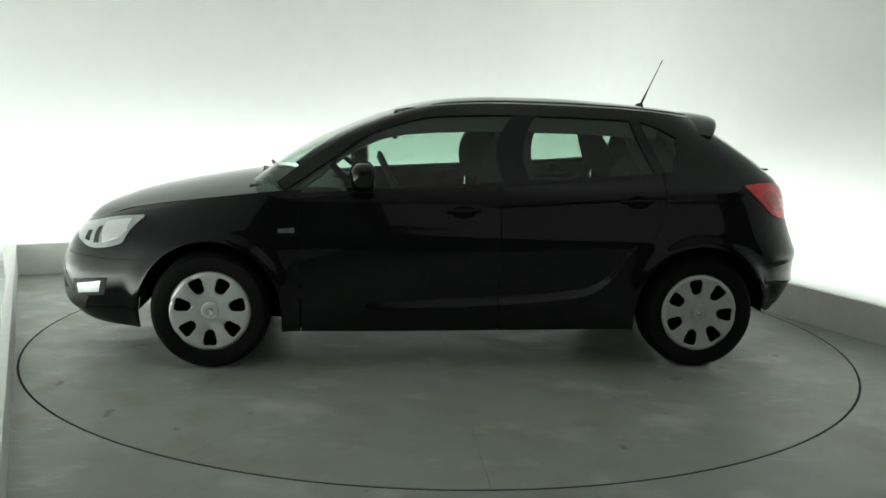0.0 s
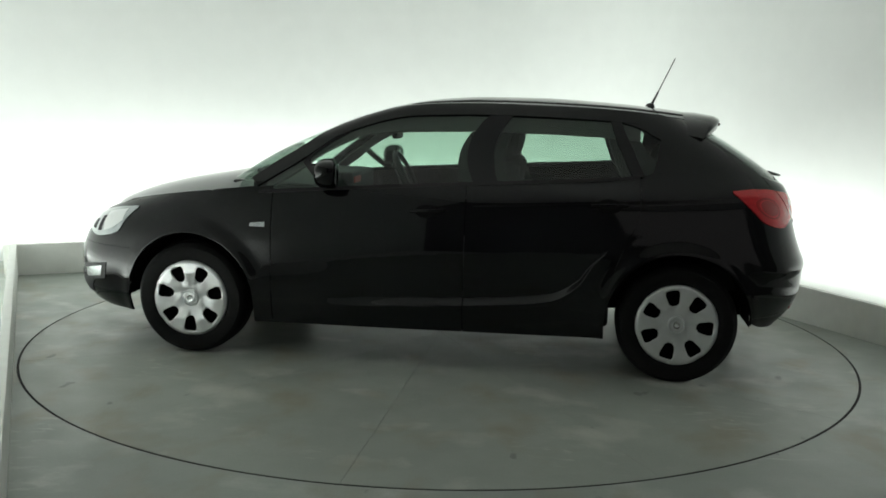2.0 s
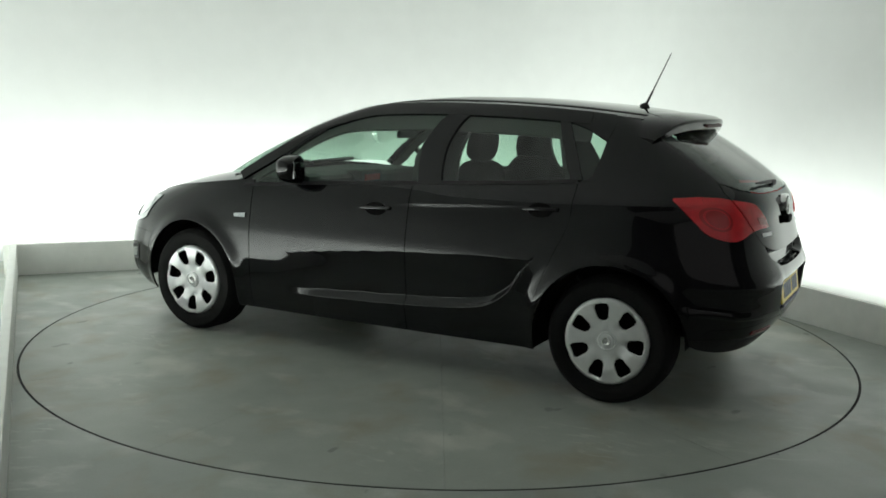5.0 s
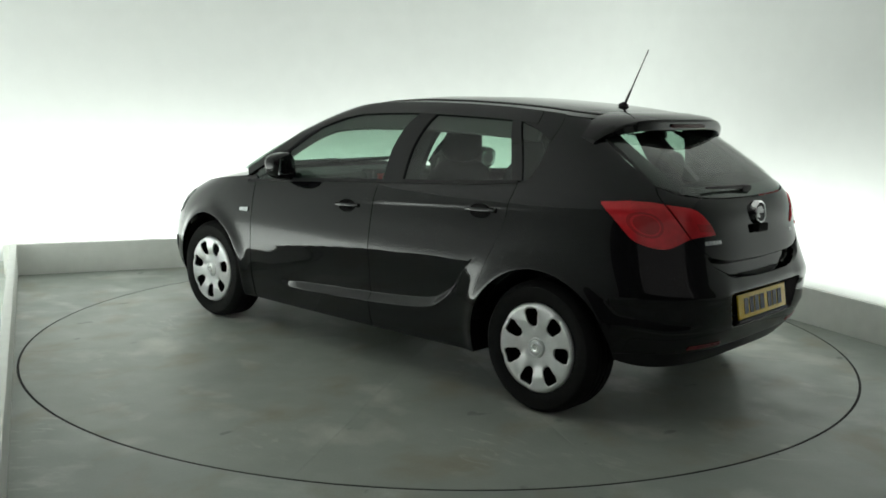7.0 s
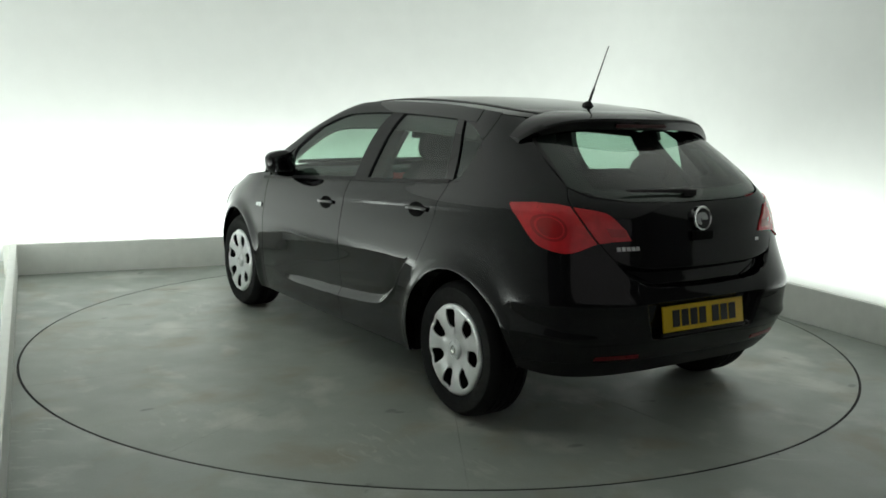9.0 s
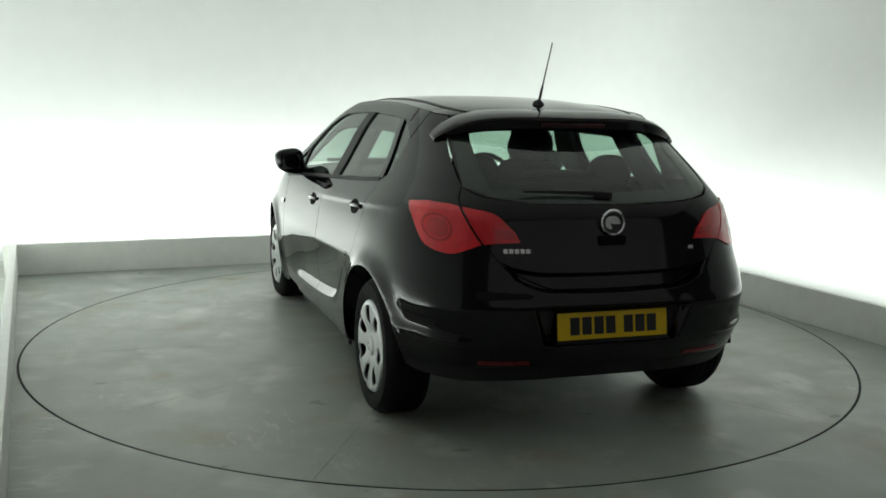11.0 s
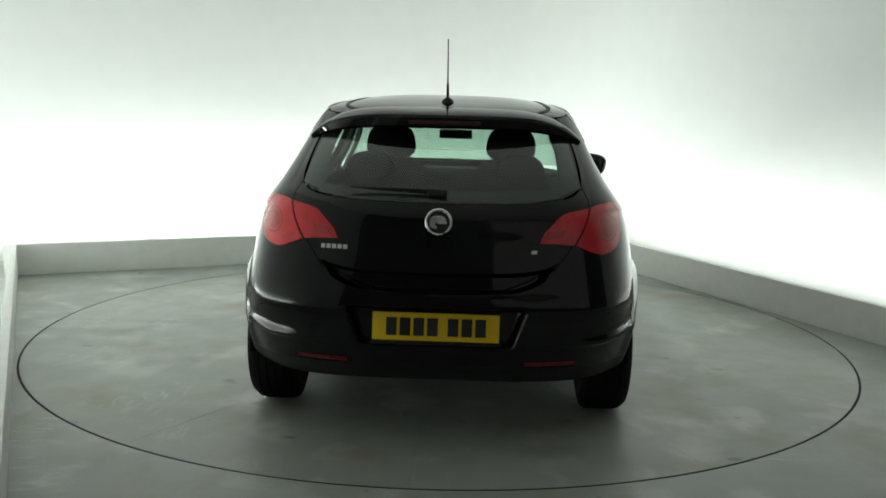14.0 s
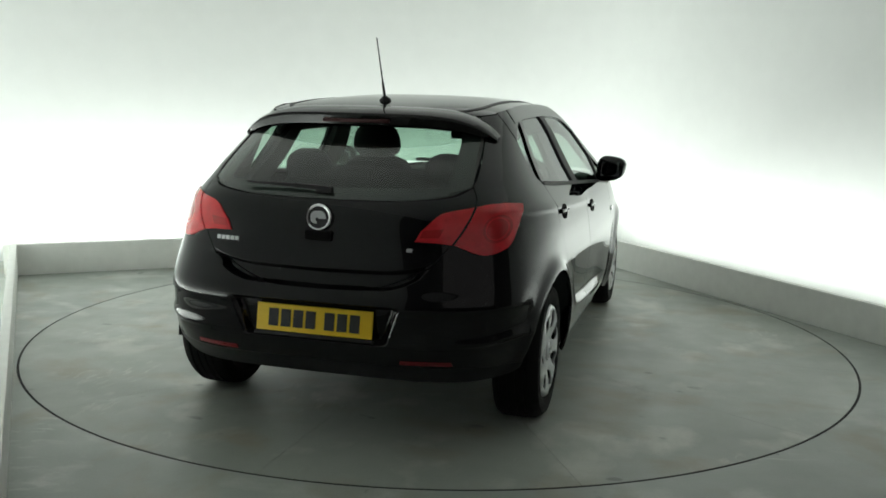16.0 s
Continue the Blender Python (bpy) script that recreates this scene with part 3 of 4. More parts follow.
    head = panel("head_lamp", c([(1.70, 0.788), (1.81, 0.658), (1.98, 0.611), (2.082, 0.638)]), c([(1.70, 0.798), (1.85, 0.778), (2.0, 0.742), (2.118, 0.705)]),
                 CLEARLENS, car, 24, 14, 0.006, 0.02, False, "clear headlamp with bright reflector", mir)
    panel("lamp_reflector", c([(1.79, 0.712), (1.86, 0.668), (1.93, 0.642)]), c([(1.77, 0.775), (1.85, 0.762), (1.92, 0.745)]), CHROME, head, 14, 8, 0.0075, 0.002, False, "bright inner reflector", mir)
    panel("lamp_eye", c([(1.955, 0.640), (1.985, 0.637)]), c([(1.940, 0.722), (1.965, 0.715)]), CABIN, head, 6, 8, 0.008, 0.002, False, "", mir)
    panel("lamp_eye", c([(2.015, 0.642), (2.045, 0.645)]), c([(2.005, 0.695), (2.03, 0.69)]), CABIN, head, 6, 8, 0.008, 0.002, False, "", mir)
    panel("fog_surround", c([(1.925, 0.362), (2.115, 0.330)]), c([(1.905, 0.462), (2.12, 0.425)]), TRIM, car, 12, 8, 0.003, 0.008, False, "black fog lamp surround", mir)
    panel("fog_lamp", c([(1.955, 0.378), (2.088, 0.352)]), c([(1.94, 0.44), (2.094, 0.405)]), CLEARLENS, car, 10, 8, 0.006, 0.01, False, "clear fog lamp", mir)
    side_panel("side_repeater", 0.905, 0.99, lambda x: 0.729, lambda x: 0.757 - 0.1 * (x - 0.905), CLEARLENS, wing, 6, 5, mir, "clear side repeater lamp", out=0.006)
    # door handles: the cup's shade as a flat dark patch, a bar across it
    for hx, hz, door in ((0.0, 0.848, fd), (-0.965, 0.912, rd)):
        side_panel("handle_cup_shade", hx - 0.066, hx + 0.066, lambda x: hz - 0.034 * math.sqrt(max(1 - ((x - hx) / 0.067)**2, 0)), lambda x: hz + 0.001 + 0.036 * math.sqrt(max(1 - ((x - hx) / 0.067)**2, 0)),
                   UNDER, door, 18, 6, mir, "flat dark patch for the shade in the handle cup", out=0.0035, thick=0.003)
        bm = bmesh.new()
        yy = float(half_width(hz)) + 0.016
        box(bm, (hx - 0.098, yy - 0.006, hz - 0.004), (hx + 0.098, yy + 0.008, hz + 0.016), 0.007)
        for v in bm.verts:
            v.co.y -= 1.6 * (v.co.x - hx)**2
            v.co.z += 0.05 * (hx - v.co.x)
        if mir:
            bmesh.ops.transform(bm, matrix=Matrix.Diagonal((1, -1, 1, 1)), verts=bm.verts)
        part("door_handle", bm, PAINT, door)

# tail: bumper, tailgate, glass
bumper = band("rear_bumper", lambda z: at_x(XB, z), lambda z: 2 - at_x(XB, z), lambda u: 0.345, lambda u: BUMP - G, PAINT, car, 200, 90)
band("bumper_apron", lambda z: at_x(XB, z), lambda z: 2 - at_x(XB, z), lambda u: 0.265 + 0.05 * abs(2 * u - 1)**12, lambda u: 0.344, TRIM, bumper, 100, 8)
gate_top = [(0.60, 1.08), (0.52, 1.045), (0.3, 1.022), (0.0, 1.017)]
gate_top = gate_top + [(-a, b) for a, b in gate_top[-2::-1]]
top_line = curve([-1.0, -0.86, -0.5, 0.0, 0.5, 0.86, 1.0], [1.08, 1.045, 1.022, 1.017, 1.022, 1.045, 1.08])
gate_bottom = curve([-1.0, -0.88, -0.6, 0.0, 0.6, 0.88, 1.0], [0.765, 0.712, 0.667, 0.661, 0.667, 0.712, 0.765])
gate = band("tailgate", lambda z: at_y(float(gate_y(z)) - 0.004, z), lambda z: 2 - at_y(float(gate_y(z)) - 0.004, z), lambda u: gate_bottom(2 * u - 1) + G, lambda u: top_line(2 * u - 1), PAINT, car, 110, 110)
band("bumper_top", lambda z: at_y(float(gate_y(z)), z), lambda z: 2 - at_y(float(gate_y(z)), z), lambda u: BUMP - G, lambda u: gate_bottom(2 * u - 1) - G, PAINT, bumper, 90, 30)
rg = panel("rear_screen", [(at_y(a, b + 0.005), b + 0.005) for a, b in gate_top],
           [(at_y(0.53, 1.37), 1.37), (at_y(-0.53, 1.37), 1.37)], REARGLASS, gate, 50, 24, -0.002, 0.0, True, "tinted heated rear window")
rg.visible_shadow = False
for mir in (False, True):
    panel("screen_border", [(at_y(0.598, 1.087), 1.087), (at_y(0.572, 1.27), 1.27), (at_y(0.53, 1.368), 1.368)],
          [(at_y(0.50, 1.06), 1.06), (at_y(0.485, 1.27), 1.27), (at_y(0.44, 1.368), 1.368)], INK, rg, 20, 10, -0.006, 0.002, True, "black printed glass border", mir)
panel("screen_border", [(at_y(0.52, 1.055), 1.055), (at_y(0.3, 1.032), 1.032), (1.0, 1.027), (at_y(-0.3, 1.032), 1.032), (at_y(-0.52, 1.055), 1.055)],
      [(at_y(0.51, 1.085), 1.085), (1.0, 1.07), (at_y(-0.51, 1.085), 1.085)], INK, rg, 40, 5, -0.006, 0.002, True)
panel("screen_border", [(at_y(0.46, 1.334), 1.334), (at_y(-0.46, 1.334), 1.334)], [(at_y(0.45, 1.369), 1.369), (at_y(-0.45, 1.369), 1.369)], INK, rg, 40, 5, -0.007, 0.002, True)

# nose: bumper, upper fascia, hood
front = band("front_bumper", lambda z: at_x(XC, z), lambda z: -4 - at_x(XC, z), lambda u: 0.19, lambda u: 0.5635, PAINT, car, 110, 40)
fascia_top = curve([0.0, 0.12, 0.25, 0.5, 0.75, 0.88, 1.0], [0.838, 0.79, 0.742, 0.71, 0.742, 0.79, 0.838])
band("front_fascia", lambda z: at_x(XC, z), lambda z: -4 - at_x(XC, z), lambda u: 0.565, lambda u: fascia_top(u), PAINT, front, 110, 24)
panel("lower_grille", [(at_x(2.05, 0.26), 0.26), (-2.0, 0.25), (-4 - at_x(2.05, 0.26), 0.26)], [(at_x(2.02, 0.34), 0.34), (-2.0, 0.42), (-4 - at_x(2.02, 0.34), 0.34)], TRIM, front, 50, 8, 0.004)


def hood():
    U, V = np.meshgrid(np.linspace(0, 1, 60), np.linspace(-1, 1, 61), indexing="ij")
    xc = 1.14 + (2.175 - 1.14) * U
    k = 0.16 + 0.20 * U
    xe = xc - k
    ze = hood_edge(xe)
    ye = np.array([[abs(float(plan(at_x(a, b), b, False)[1])) for a, b in ((xe[i, 0], ze[i, 0]),)] * 61 for i in range(60)])
    X, Y = xc - k * V**2, V * ye
    Z = ze + (hood_mid(xc) - ze) * (1 - np.abs(V)**2.4) + 0.001
    P = np.stack([X, Y, Z], -1)
    N = np.cross(np.gradient(P, axis=0), np.gradient(P, axis=1))
    N /= np.linalg.norm(N, axis=-1, keepdims=True)
    if N[30, 30, 2] < 0:
        N = -N
    return sheet("bonnet", P, N, PAINT, car, 0.015)


hood()


def top_sheet(name, xs, edge_k, mid, width, mat, thick=0.02, label="", lift=0.0, power=3.2):
    """A sheet across the car: stations x, edges on the rail, crown on the middle line."""
    V = np.linspace(-1, 1, 49)
    rows = []
    for x in xs:
        ze = float(rail(x)) - 0.004
        c = at_x(x, ze, True)
        px, py = plan(c, ze, True)
        rows.append(np.stack([x + edge_k(x) * (1 - V**2), V * float(py), ze + (mid(x + edge_k(x) * (1 - V**2)) - ze) * (1 - np.abs(V)**power) + lift], -1))
    P = np.array(rows)
    N = np.cross(np.gradient(P, axis=0), np.gradient(P, axis=1))
    N /= np.linalg.norm(N, axis=-1, keepdims=True)
    if N[len(xs) // 2, 24, 2] < 0:
        N = -N
    return sheet(name, P, N, mat, car, thick, label)


roof = top_sheet("roof", np.linspace(0.22, -1.5, 70), lambda x: 0.13 * step(np.array(x), -0.2, 0.22), roof_mid, None, PAINT)
for sg in (1, -1):
    xs = np.linspace(0.16, -1.40, 60)
    rows = []
    for x in xs:
        ze = float(rail(x)) - 0.004
        py = float(plan(at_x(x, ze, True), ze, True)[1])
        rows.append([[x, sg * v * py, ze + (float(roof_mid(x)) - ze) * (1 - v**3.2) + 0.004] for v in (0.825, 0.84, 0.855)])
    P = np.array(rows)
    sheet("roof_strip", P, np.tile(np.array([0.0, 0.0, 1.0]), (60, 3, 1)), TRIM, roof, 0.006, "black roof joint strip")
# windscreen between the cowl and the roof's front edge
c0 = [(at_x(0.98, 0.985, True), 0.985), (-2.0, 1.0)]
wl = c0 + [(-4 - c0[0][0], c0[0][1])]
hl = [(at_x(0.26, 1.352, True), 1.352), (-2.0, 1.388), (-4 - at_x(0.26, 1.352, True), 1.352)]
ws = panel("windscreen", wl, hl, GLASS, car, 50, 24, -0.004, 0.0, True, "tinted windscreen")
ws.visible_shadow = False
bm = bmesh.new()
box(bm, (0.92, -0.70, 0.93), (1.16, 0.70, 0.965), 0.012)
part("cowl", bm, TRIM, car, "black plastic scuttle below the windscreen")
for y0 in (-0.42, 0.12):
    bm = bmesh.new()
    box(bm, (-0.012, -0.30, 0), (0.012, 0.30, 0.02), 0.005, pose(1.10, y0 + 0.15, 1.0, 0, -25, 8))
    part("front_wiper", bm, TRIM, car)


def spoiler():
    """The lip over the rear window: a wing-like section swept across the roof's end."""
    V = np.linspace(-1, 1, 61)
    prof = [(0.0, 0.004), (0.10, 0.012), (0.20, 0.008), (0.233, -0.004), (0.238, -0.016), (0.228, -0.055), (0.20, -0.068), (0.10, -0.060), (0.02, -0.05)]
    bm = bmesh.new()
    rows = []
    for v in V:
        w, thin = 1 - abs(v)**6 * 0.2, 1 - 0.7 * abs(v)**7
        x0 = -1.36 + 0.10 * v * v
        ze = float(rail(-1.40)) + 0.01
        z0 = float(roof_mid(-1.40)) - (float(roof_mid(-1.40)) - ze + 0.01) * abs(v)**3.5
        rows.append([bm.verts.new((x0 - a * w, v * 0.622, z0 + b * thin - 0.115 * a * (1 - 0.2 * v * v) - 0.075 * abs(v)**6)) for a, b in prof])
    for p, q in zip(rows, rows[1:]):
        for i in range(len(prof)):
            j = (i + 1) % len(prof)
            bm.faces.new((p[i], q[i], q[j], p[j]))
    bm.faces.new(rows[0])
    bm.faces.new(rows[-1][::-1])
    return part("roof_spoiler", bm, PAINT, car, "black roof-end spoiler")


sp = spoiler()
bm = bmesh.new()
box(bm, (-0.012, -0.16, -0.006), (0.012, 0.16, 0.010), 0.004, pose(-1.588, 0, 1.342, 0, -8, 0))
part("high_brake_lamp", bm, plain("smoked_red_lens", (0.05, 0.003, 0.004), 0.55), sp, "dark red high brake lamp")

# wheels


def wheel(x, left):
    """Tyre, seven-hole wheel cover, dark rim and brake behind it."""
    hub = new("wheel")
    hub.parent = car
    sgn = 1 if left else -1
    hub.matrix_basis = pose(x, sgn * 0.780, HUB_Z, -90 * sgn) @ pose(0, 0, 0, 0, 0, -12.86 if x > 0 else 22.86)
    bm = bmesh.new()
    r = TYRE_R
    lathe(bm, [(0.205, 0.085), (0.222, 0.098), (0.25, 0.107), (0.29, 0.104), (r - 0.014, 0.088), (r - 0.003, 0.07), (r, 0.052), (r - 0.007, 0.050), (r - 0.007, 0.042), (r, 0.040), (r, 0.016), (r - 0.007, 0.014), (r - 0.007, 0.006), (r, 0.004),
               (r, -0.020), (r - 0.007, -0.022), (r - 0.007, -0.030), (r, -0.032), (r, -0.055), (r - 0.007, -0.057), (r - 0.007, -0.065), (r, -0.067), (r - 0.003, -0.085), (r - 0.014, -0.10),
               (0.25, -0.112), (0.205, -0.09), (0.195, 0.0), (0.205, 0.085)], Matrix(), 96)
    part("tyre", bm, RUBBER, hub, "black rubber tyre")
    bm = bmesh.new()
    lathe(bm, [(0.001, 0.045), (0.20, 0.045), (0.206, 0.08), (0.212, 0.08), (0.206, 0.03), (0.001, 0.02)], Matrix(), 48)
    part("rim", bm, UNDER, hub, "dark steel rim")
    bm = bmesh.new()
    nr, nt = 30, 280
    verts = {}

    def hole(r, a):
        a = (a + math.pi / 7) % (2 * math.pi / 7) - math.pi / 7
        u, v = (r - 0.148) / 0.044, r * math.sin(a) / (0.033 + 0.22 * (r - 0.148))
        return abs(u)**3.6 + abs(v)**3.6 < 1

    prof = curve([0.0, 0.03, 0.04, 0.09, 0.15, 0.195, 0.212, 0.218], [0.100, 0.100, 0.094, 0.098, 0.108, 0.108, 0.102, 0.092])
    rs = [0.002 + 0.216 * k / nr for k in range(nr + 1)]
    for i, rr in enumerate(rs):
        for k in range(nt):
            a = 2 * math.pi * k / nt
            b = (a + math.pi / 7) % (2 * math.pi / 7) - math.pi / 7
            lift = -0.006 * math.exp(-(rr * b / 0.02)**2) * float(step(np.array(rr), 0.06, 0.11))
            verts[i, k] = bm.verts.new((rr * math.cos(a), rr * math.sin(a), float(prof(rr)) + lift))
    for i in range(nr):
        for k in range(nt):
            if not hole((rs[i] + rs[i + 1]) / 2, 2 * math.pi * (k + 0.5) / nt):
                j = (k + 1) % nt
                bm.faces.new((verts[i, k], verts[i + 1, k], verts[i + 1, j], verts[i, j]))
    bmesh.ops.delete(bm, geom=[v for v in bm.verts if not v.link_faces], context="VERTS")
    cover = part("wheel_cover", bm, SILVER, hub, "silver plastic wheel cover with seven holes")
    mod = cover.modifiers.new("thickness", "SOLIDIFY")
    mod.thickness, mod.offset = 0.007, -1
    bm = bmesh.new()
    lathe(bm, [(0.001, 0.106), (0.024, 0.107), (0.034, 0.105), (0.037, 0.099), (0.040, 0.099), (0.043, 0.104), (0.047, 0.102), (0.049, 0.092)], Matrix(), 40)
    part("centre_cap", bm, SILVER, cover, "silver round centre cap with a raised rim")
    bm = bmesh.new()
    lathe(bm, [(0.010, 0.1075), (0.013, 0.109), (0.019, 0.109), (0.021, 0.1065)], Matrix(), 24)
    part("cap_ring", bm, CHROME, cover)
    return hub


for x in (HUB_F, HUB_R):
    for left in (True, False):
        wheel(x, left)
        # dark liner of the wheel arch
        bm = bmesh.new()
        s = 1 if left else -1
        rows = []
        for k in range(33):
            a = math.pi * k / 32
            p = (x + math.cos(a) * (ARCH - 0.004), HUB_Z + math.sin(a) * (ARCH - 0.004))
            rows.append([bm.verts.new((p[0], s * y, p[1])) for y in (0.56, 0.85)])
        for p, q in zip(rows, rows[1:]):
            bm.faces.new((p[0], q[0], q[1], p[1]))
        part("arch_liner", bm, UNDER, car)

# underbody, cabin
bm = bmesh.new()
box(bm, (-1.90, -0.56, 0.30), (2.10, 0.56, 0.42), 0.03)
box(bm, (-1.0, -0.56, 0.19), (1.2, 0.56, 0.36), 0.03)
box(bm, (-0.95, -0.848, 0.196), (0.95, 0.848, 0.36), 0.01)
box(bm, (1.0, -0.55, 0.40), (2.05, 0.55, 0.62), 0.05)
part("underbody", bm, UNDER, car, "black underbody")
bm = bmesh.new()
lathe(bm, [(0.001, -0.26), (0.07, -0.26), (0.09, -0.22), (0.09, 0.22), (0.07, 0.26), (0.001, 0.26)], pose(-1.72, -0.15, 0.29, 90, 0, 0), 24)
part("exhaust_box", bm, UNDER, car)
bm = bmesh.new()
box(bm, (0.65, -0.76, 0.42), (1.06, 0.76, 0.965), 0.06)
part("dashboard", bm, CABIN, car, "dark dashboard")
bm = bmesh.new()
box(bm, (-1.86, -0.55, 0.42), (-1.05, 0.55, 0.93), 0.04)
part("boot_floor", bm, CABIN, car, "dark parcel shelf and boot lining")


def seat(x, y, w, name, zt):
    """A car seat: cushion, backrest and head restraint on two posts."""
    s = new(name)
    s.parent = car
    s.matrix_basis = pose(x, y, 0.36)
    bm = bmesh.new()
    box(bm, (-0.22, -w / 2, 0.0), (0.28, w / 2, 0.16), 0.05)
    part("cushion", bm, CLOTH, s)
    bm = bmesh.new()
    pillow(bm, 0.09, w / 2, 0.34, pose(-0.32, 0, 0.42, 0, -16, 0), 4.5)
    part("backrest", bm, CLOTH, s)
    return s


def pillow(bm, sx, sy, sz, m, p=2.7):
    """A soft rounded block."""
    for v in bmesh.ops.create_uvsphere(bm, u_segments=24, v_segments=16, radius=1)["verts"]:
        n = (abs(v.co.x)**p + abs(v.co.y)**p + abs(v.co.z)**p)**(1 / p)
        v.co = m @ Vector((v.co.x / n * sx, v.co.y / n * sy * (1 - 0.12 * v.co.z / n), v.co.z / n * sz))


def restraint(s, y, x=-0.42, z=0.72, size=1.0):
    bm = bmesh.new()
    pillow(bm, 0.06 * size, 0.14 * size, 0.105 * size, pose(x, y, z + 0.10 * size, 0, -10, 0))
    part("head_restraint", bm, CLOTH, s)
    for d in (-0.05, 0.05):
        bm = bmesh.new()
        box(bm, (-0.006, d - 0.006, -0.08), (0.006, d + 0.006, 0.03), 0.002, pose(x, y, z, 0, -10, 0))
        part("restraint_post", bm, CHROME, s)


for y in (0.345, -0.345):
    f = seat(0.02, y, 0.50, "front_seat", 0.9)
    restraint(f, 0.0, -0.40, 0.745)
b = seat(-0.88, 0.0, 1.22, "rear_bench", 0.9)
for y in (0.36, -0.36):
    restraint(b, y, -0.42, 0.66, 0.85)
# hooded display in the middle of the dashboard
DISPLAY = plain("red_display", (0.55, 0.03, 0.02), 0.35)
bm = bmesh.new()
box(bm, (0.60, -0.13, 0.90), (0.72, 0.13, 0.985), 0.02)
pod = part("display_hood", bm, CABIN, car, "dark hood over the dashboard display")
bm = bmesh.new()
box(bm, (0.594, -0.085, 0.915), (0.599, 0.085, 0.955), 0.0)
part("display", bm, DISPLAY, pod, "small red dashboard display")
bm = bmesh.new()
ringm = pose(0.34, -0.37, 0.93, 0, -62, 0)
prev = []
for i in range(36):
    a = 2 * math.pi * i / 36
    prev.append([bm.verts.new(ringm @ Vector(((0.18 + 0.016 * math.cos(t)) * math.cos(a), (0.18 + 0.016 * math.cos(t)) * math.sin(a), 0.016 * math.sin(t)))) for t in (k * math.pi / 4 for k in range(8))])
for i in range(36):
    p, q = prev[i], prev[(i + 1) % 36]
    for k in range(8):
        bm.faces.new((p[k], q[k], q[(k + 1) % 8], p[(k + 1) % 8]))
box(bm, (-0.17, -0.03, -0.03), (0.17, 0.03, 0.0), 0.01, ringm)
part("steering_wheel", bm, CABIN, car, "dark steering wheel")
bm = bmesh.new()
box(bm, (-0.015, -0.108, -0.029), (0.015, 0.108, 0.029), 0.014, pose(0.34, -0.01, 1.228, 0, -10, 0))
part("rear_view_mirror", bm, CABIN, car, "black inside mirror")

# door mirrors
for s in (1, -1):
    bm = bmesh.new()
    got = bmesh.ops.create_uvsphere(bm, u_segments=28, v_segments=18, radius=1)["verts"]
    for v in got:
        x, y, z = v.co
        p = 3.0
        n = (abs(x)**p + abs(y)**p + abs(z)**p)**(1 / p)
        x, y, z = x / n, y / n, z / n
        x = x * 0.085 if x > 0 else x * 0.045
        v.co = (x, y * 0.092 + 0.012 * z, z * (0.080 - 0.012 * y))
    bmesh.ops.transform(bm, matrix=pose(0.53, s * 0.925, 1.035, 0, 0, 7 * s) @ Matrix.Diagonal((1, s, 1, 1)), verts=bm.verts)
    dm = part("door_mirror", bm, PAINT, car, "black door mirror housing")
    bm = bmesh.new()
    box(bm, (-0.03, -0.07, -0.02), (0.03, 0.07, 0.02), 0.012, pose(0.56, s * 0.84, 0.985, 15 * s, 0, 0))
    part("mirror_foot", bm, TRIM, dm)
    bm = bmesh.new()
    box(bm, (-0.003, -0.058, -0.046), (0.003, 0.058, 0.046), 0.0, pose(0.4905, s * 0.925, 1.035, 0, 0, 7 * s))
    part("mirror_glass", bm, MIRROR, dm, "mirror glass")

# aerial
bm = bmesh.new()
lathe(bm, [(0.03, 0.0), (0.028, 0.012), (0.014, 0.026), (0.007, 0.03), (0.006, 0.10), (0.0035, 0.105), (0.0026, 0.325), (0.001, 0.327)], pose(-1.205, 0, float(roof_mid(-1.205)) - 0.004, 0, -24, 0), 16)
part("aerial", bm, TRIM, car, "thin black roof aerial")
# rear wiper
bm = bmesh.new()
box(bm, (-0.008, -0.03, -0.014), (0.012, 0.05, 0.014), 0.006, pose(-1.925, 0, 1.058, 0, 0, -4))
for v in box(bm, (-0.006, 0.0, -0.010), (0.008, 0.38, 0.010), 0.004):
    v.co.z = v.co.z * (1.1 - 1.6 * v.co.y) + 0.03 * v.co.y + 1.064
    v.co.x += -1.922 + 0.10 * v.co.y**2
part("rear_wiper", bm, TRIM, gate, "black rear wiper")
# number plate with its characters as plain bars
bm = bmesh.new()
PL = pose(-2.045, 0, 0.518, 0, 9, 0)
box(bm, (-0.006, -0.262, -0.058), (0.004, 0.262, 0.058), 0.003, PL)
plate = part("number_plate", bm, YELLOW, car, "yellow rear number plate with black characters as bars")
yy = 0.205
for k in range(7):
    bm = bmesh.new()
    box(bm, (-0.0085, yy - 0.044, -0.037), (-0.0062, yy, 0.037), 0.0, PL)
    part("character_bar", bm, INK, plate)
    yy -= 0.0565 if k != 3 else 0.085
bm = bmesh.new()
box(bm, (-0.010, -0.27, -0.075), (0.012, 0.27, -0.061), 0.004, PL)
part("plate_ledge", bm, TRIM, plate)
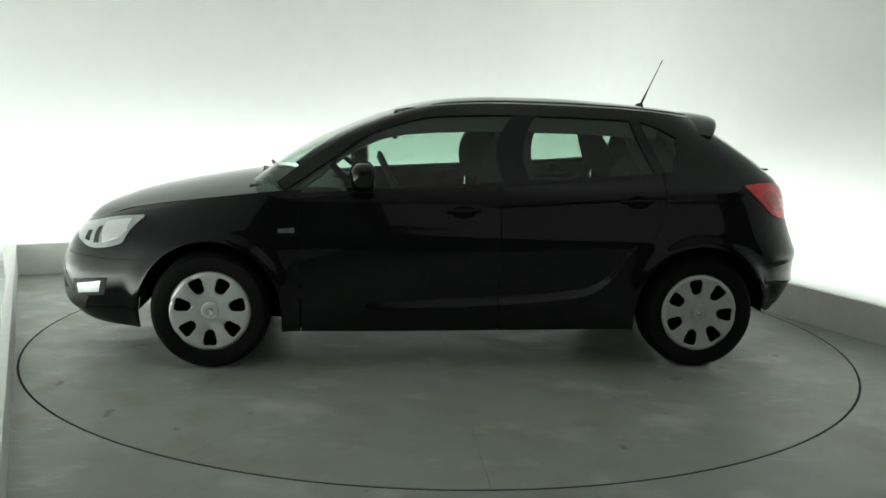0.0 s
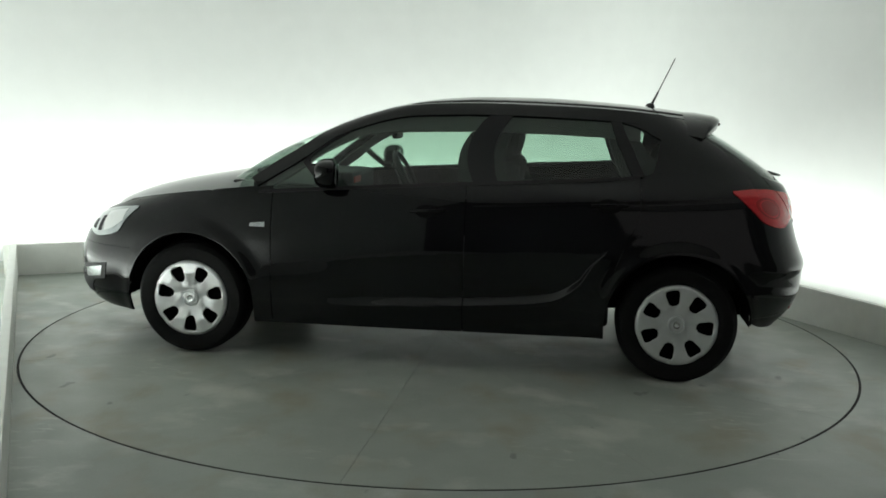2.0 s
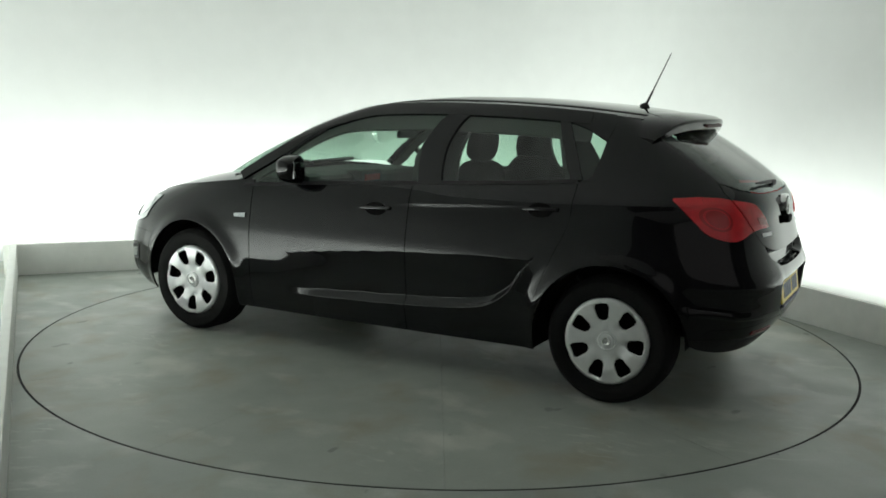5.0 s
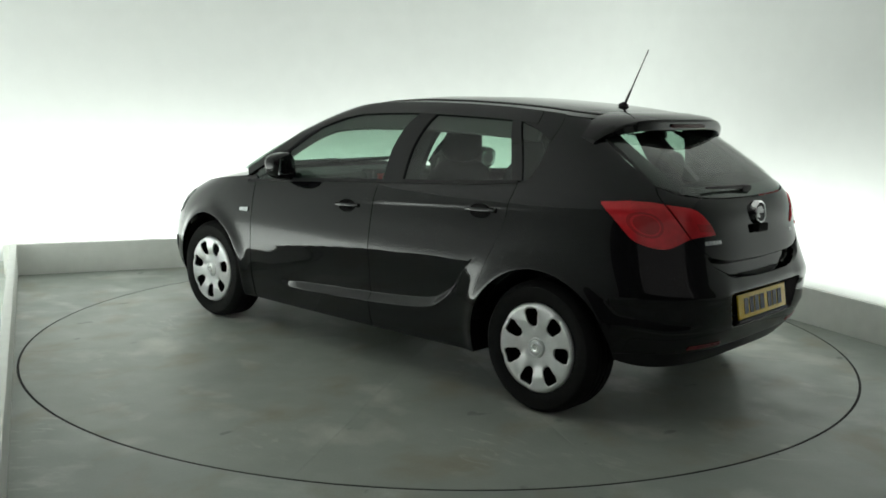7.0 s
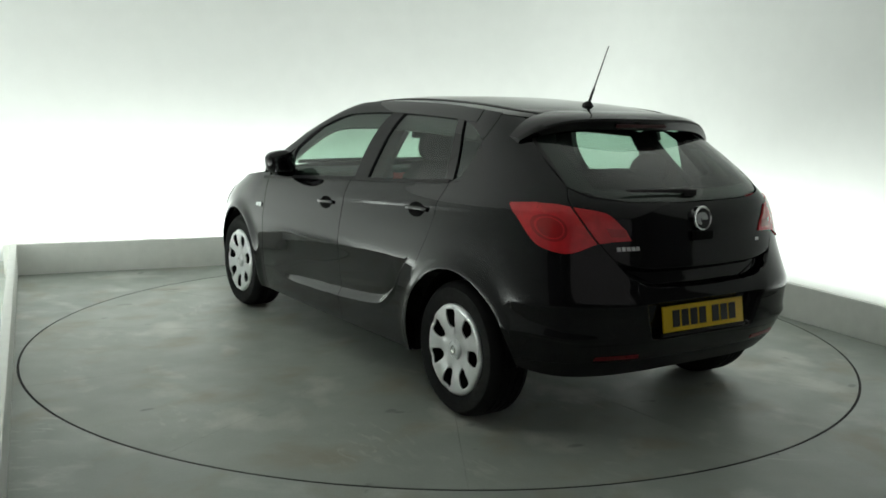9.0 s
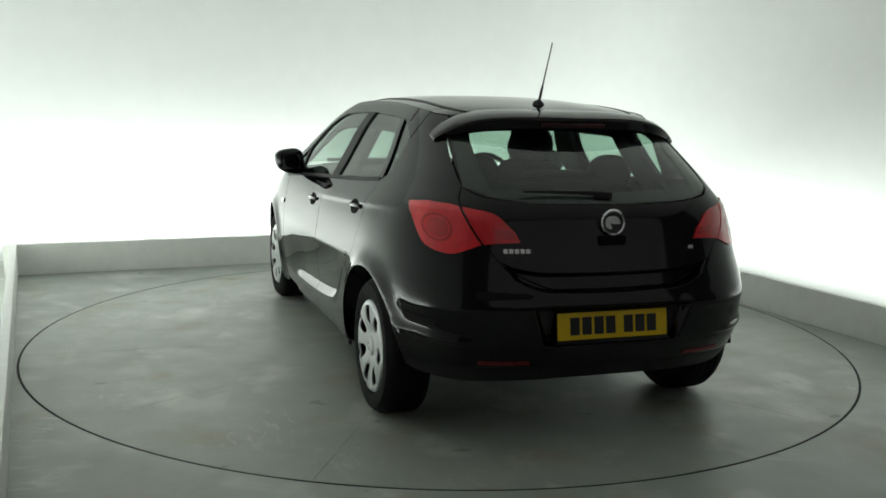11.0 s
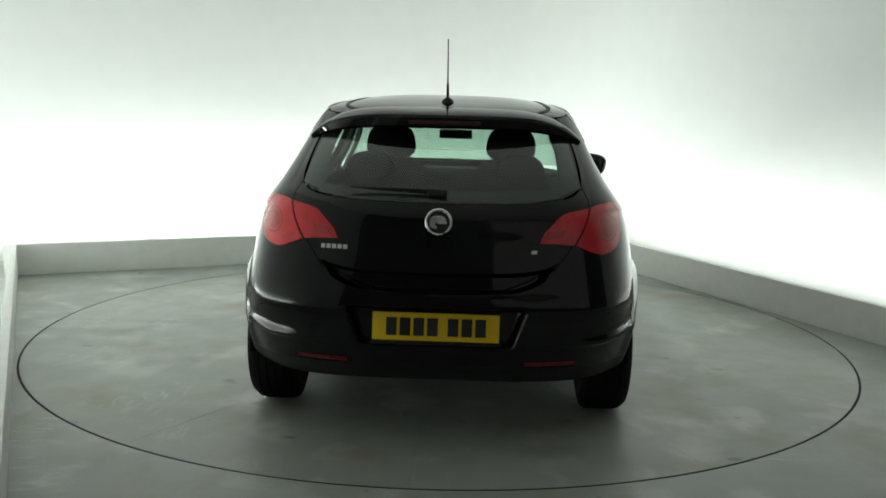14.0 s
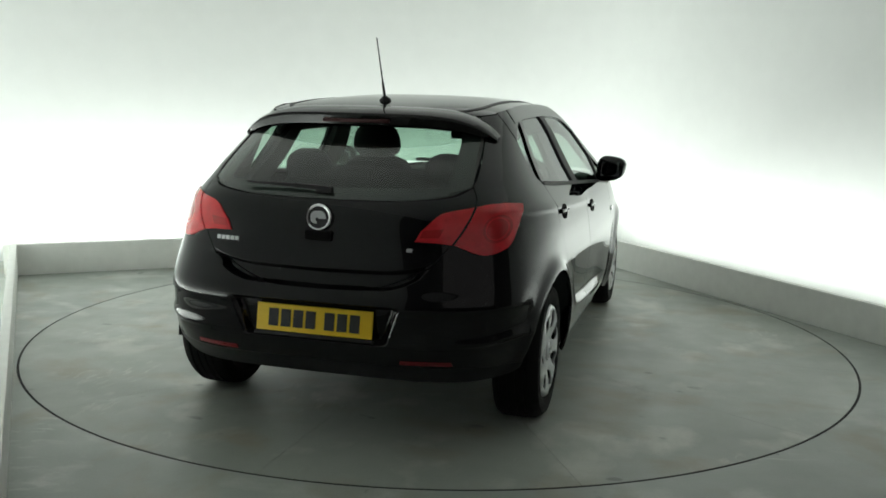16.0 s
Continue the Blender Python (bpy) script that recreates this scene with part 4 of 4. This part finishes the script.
# badge: chrome ring on a black disc with a plain curved shape
BM = pose(-1.998, 0, 0.948, 0, -83, 0)
bm = bmesh.new()
lathe(bm, [(0.045, 0.0), (0.046, 0.008), (0.053, 0.010), (0.057, 0.006), (0.058, -0.02)], BM, 40)
badge = part("badge", bm, CHROME, gate, "round chrome badge")
bm = bmesh.new()
lathe(bm, [(0.001, 0.003), (0.046, 0.003), (0.046, -0.02)], BM, 32)
part("badge_disc", bm, CABIN, badge)
bm = bmesh.new()
for k in range(13):
    a = radians(-80 + 230 * k / 12)
    px, py = 0.020 * math.cos(a) - 0.004, 0.026 * math.sin(a)
    w = 0.006 + 0.006 * math.sin(math.pi * k / 12)
    box(bm, (px - w, py - w, 0.003), (px + w, py + w, 0.0085), 0.003, BM)
box(bm, (-0.006, -0.034, 0.003), (0.004, 0.004, 0.008), 0.003, BM)
part("badge_shape", bm, SILVER, badge, "silver curved emblem shape")


def name_bar(name, y0, y1, z0, z1):
    """A thin raised bar on the tailgate."""
    panel(name, [(at_y(y0, z0), z0), (at_y(y1, z0), z0)], [(at_y(y0, z1), z1), (at_y(y1, z1), z1)], SILVER, gate, 3, 3, 0.004, 0.004)


for k in range(5):
    name_bar("model_name_bar", 0.487 - k * 0.0235, 0.470 - k * 0.0235, 0.826, 0.843)
name_bar("trim_name_bar", -0.385, -0.408, 0.826, 0.840)
bm = bmesh.new()
box(bm, (-0.03, -0.055, -0.02), (0.01, 0.055, 0.02), 0.008, pose(-1.995, 0, 0.875, 0, 0, 0))
part("tailgate_grip", bm, UNDER, gate)


def motions():
    """The disc and the car turn together, evenly."""
    spin, carried = [], []
    for t, a in ((0, 185.5), (2, 171.9), (4, 158.3), (7, 137.4), (9, 123.45), (12, 102.25), (14, 88.1), (16, 73.85)):
        spin.append((t, pose(0, 0, 0, 0, 0, a)))
        carried.append((t, pose(0, 0, 0, 0, 0, a) @ pose(-0.032, -0.05, RAISE + 0.0005)))
    walk(turntable, spin)
    walk(car, carried)


motions()
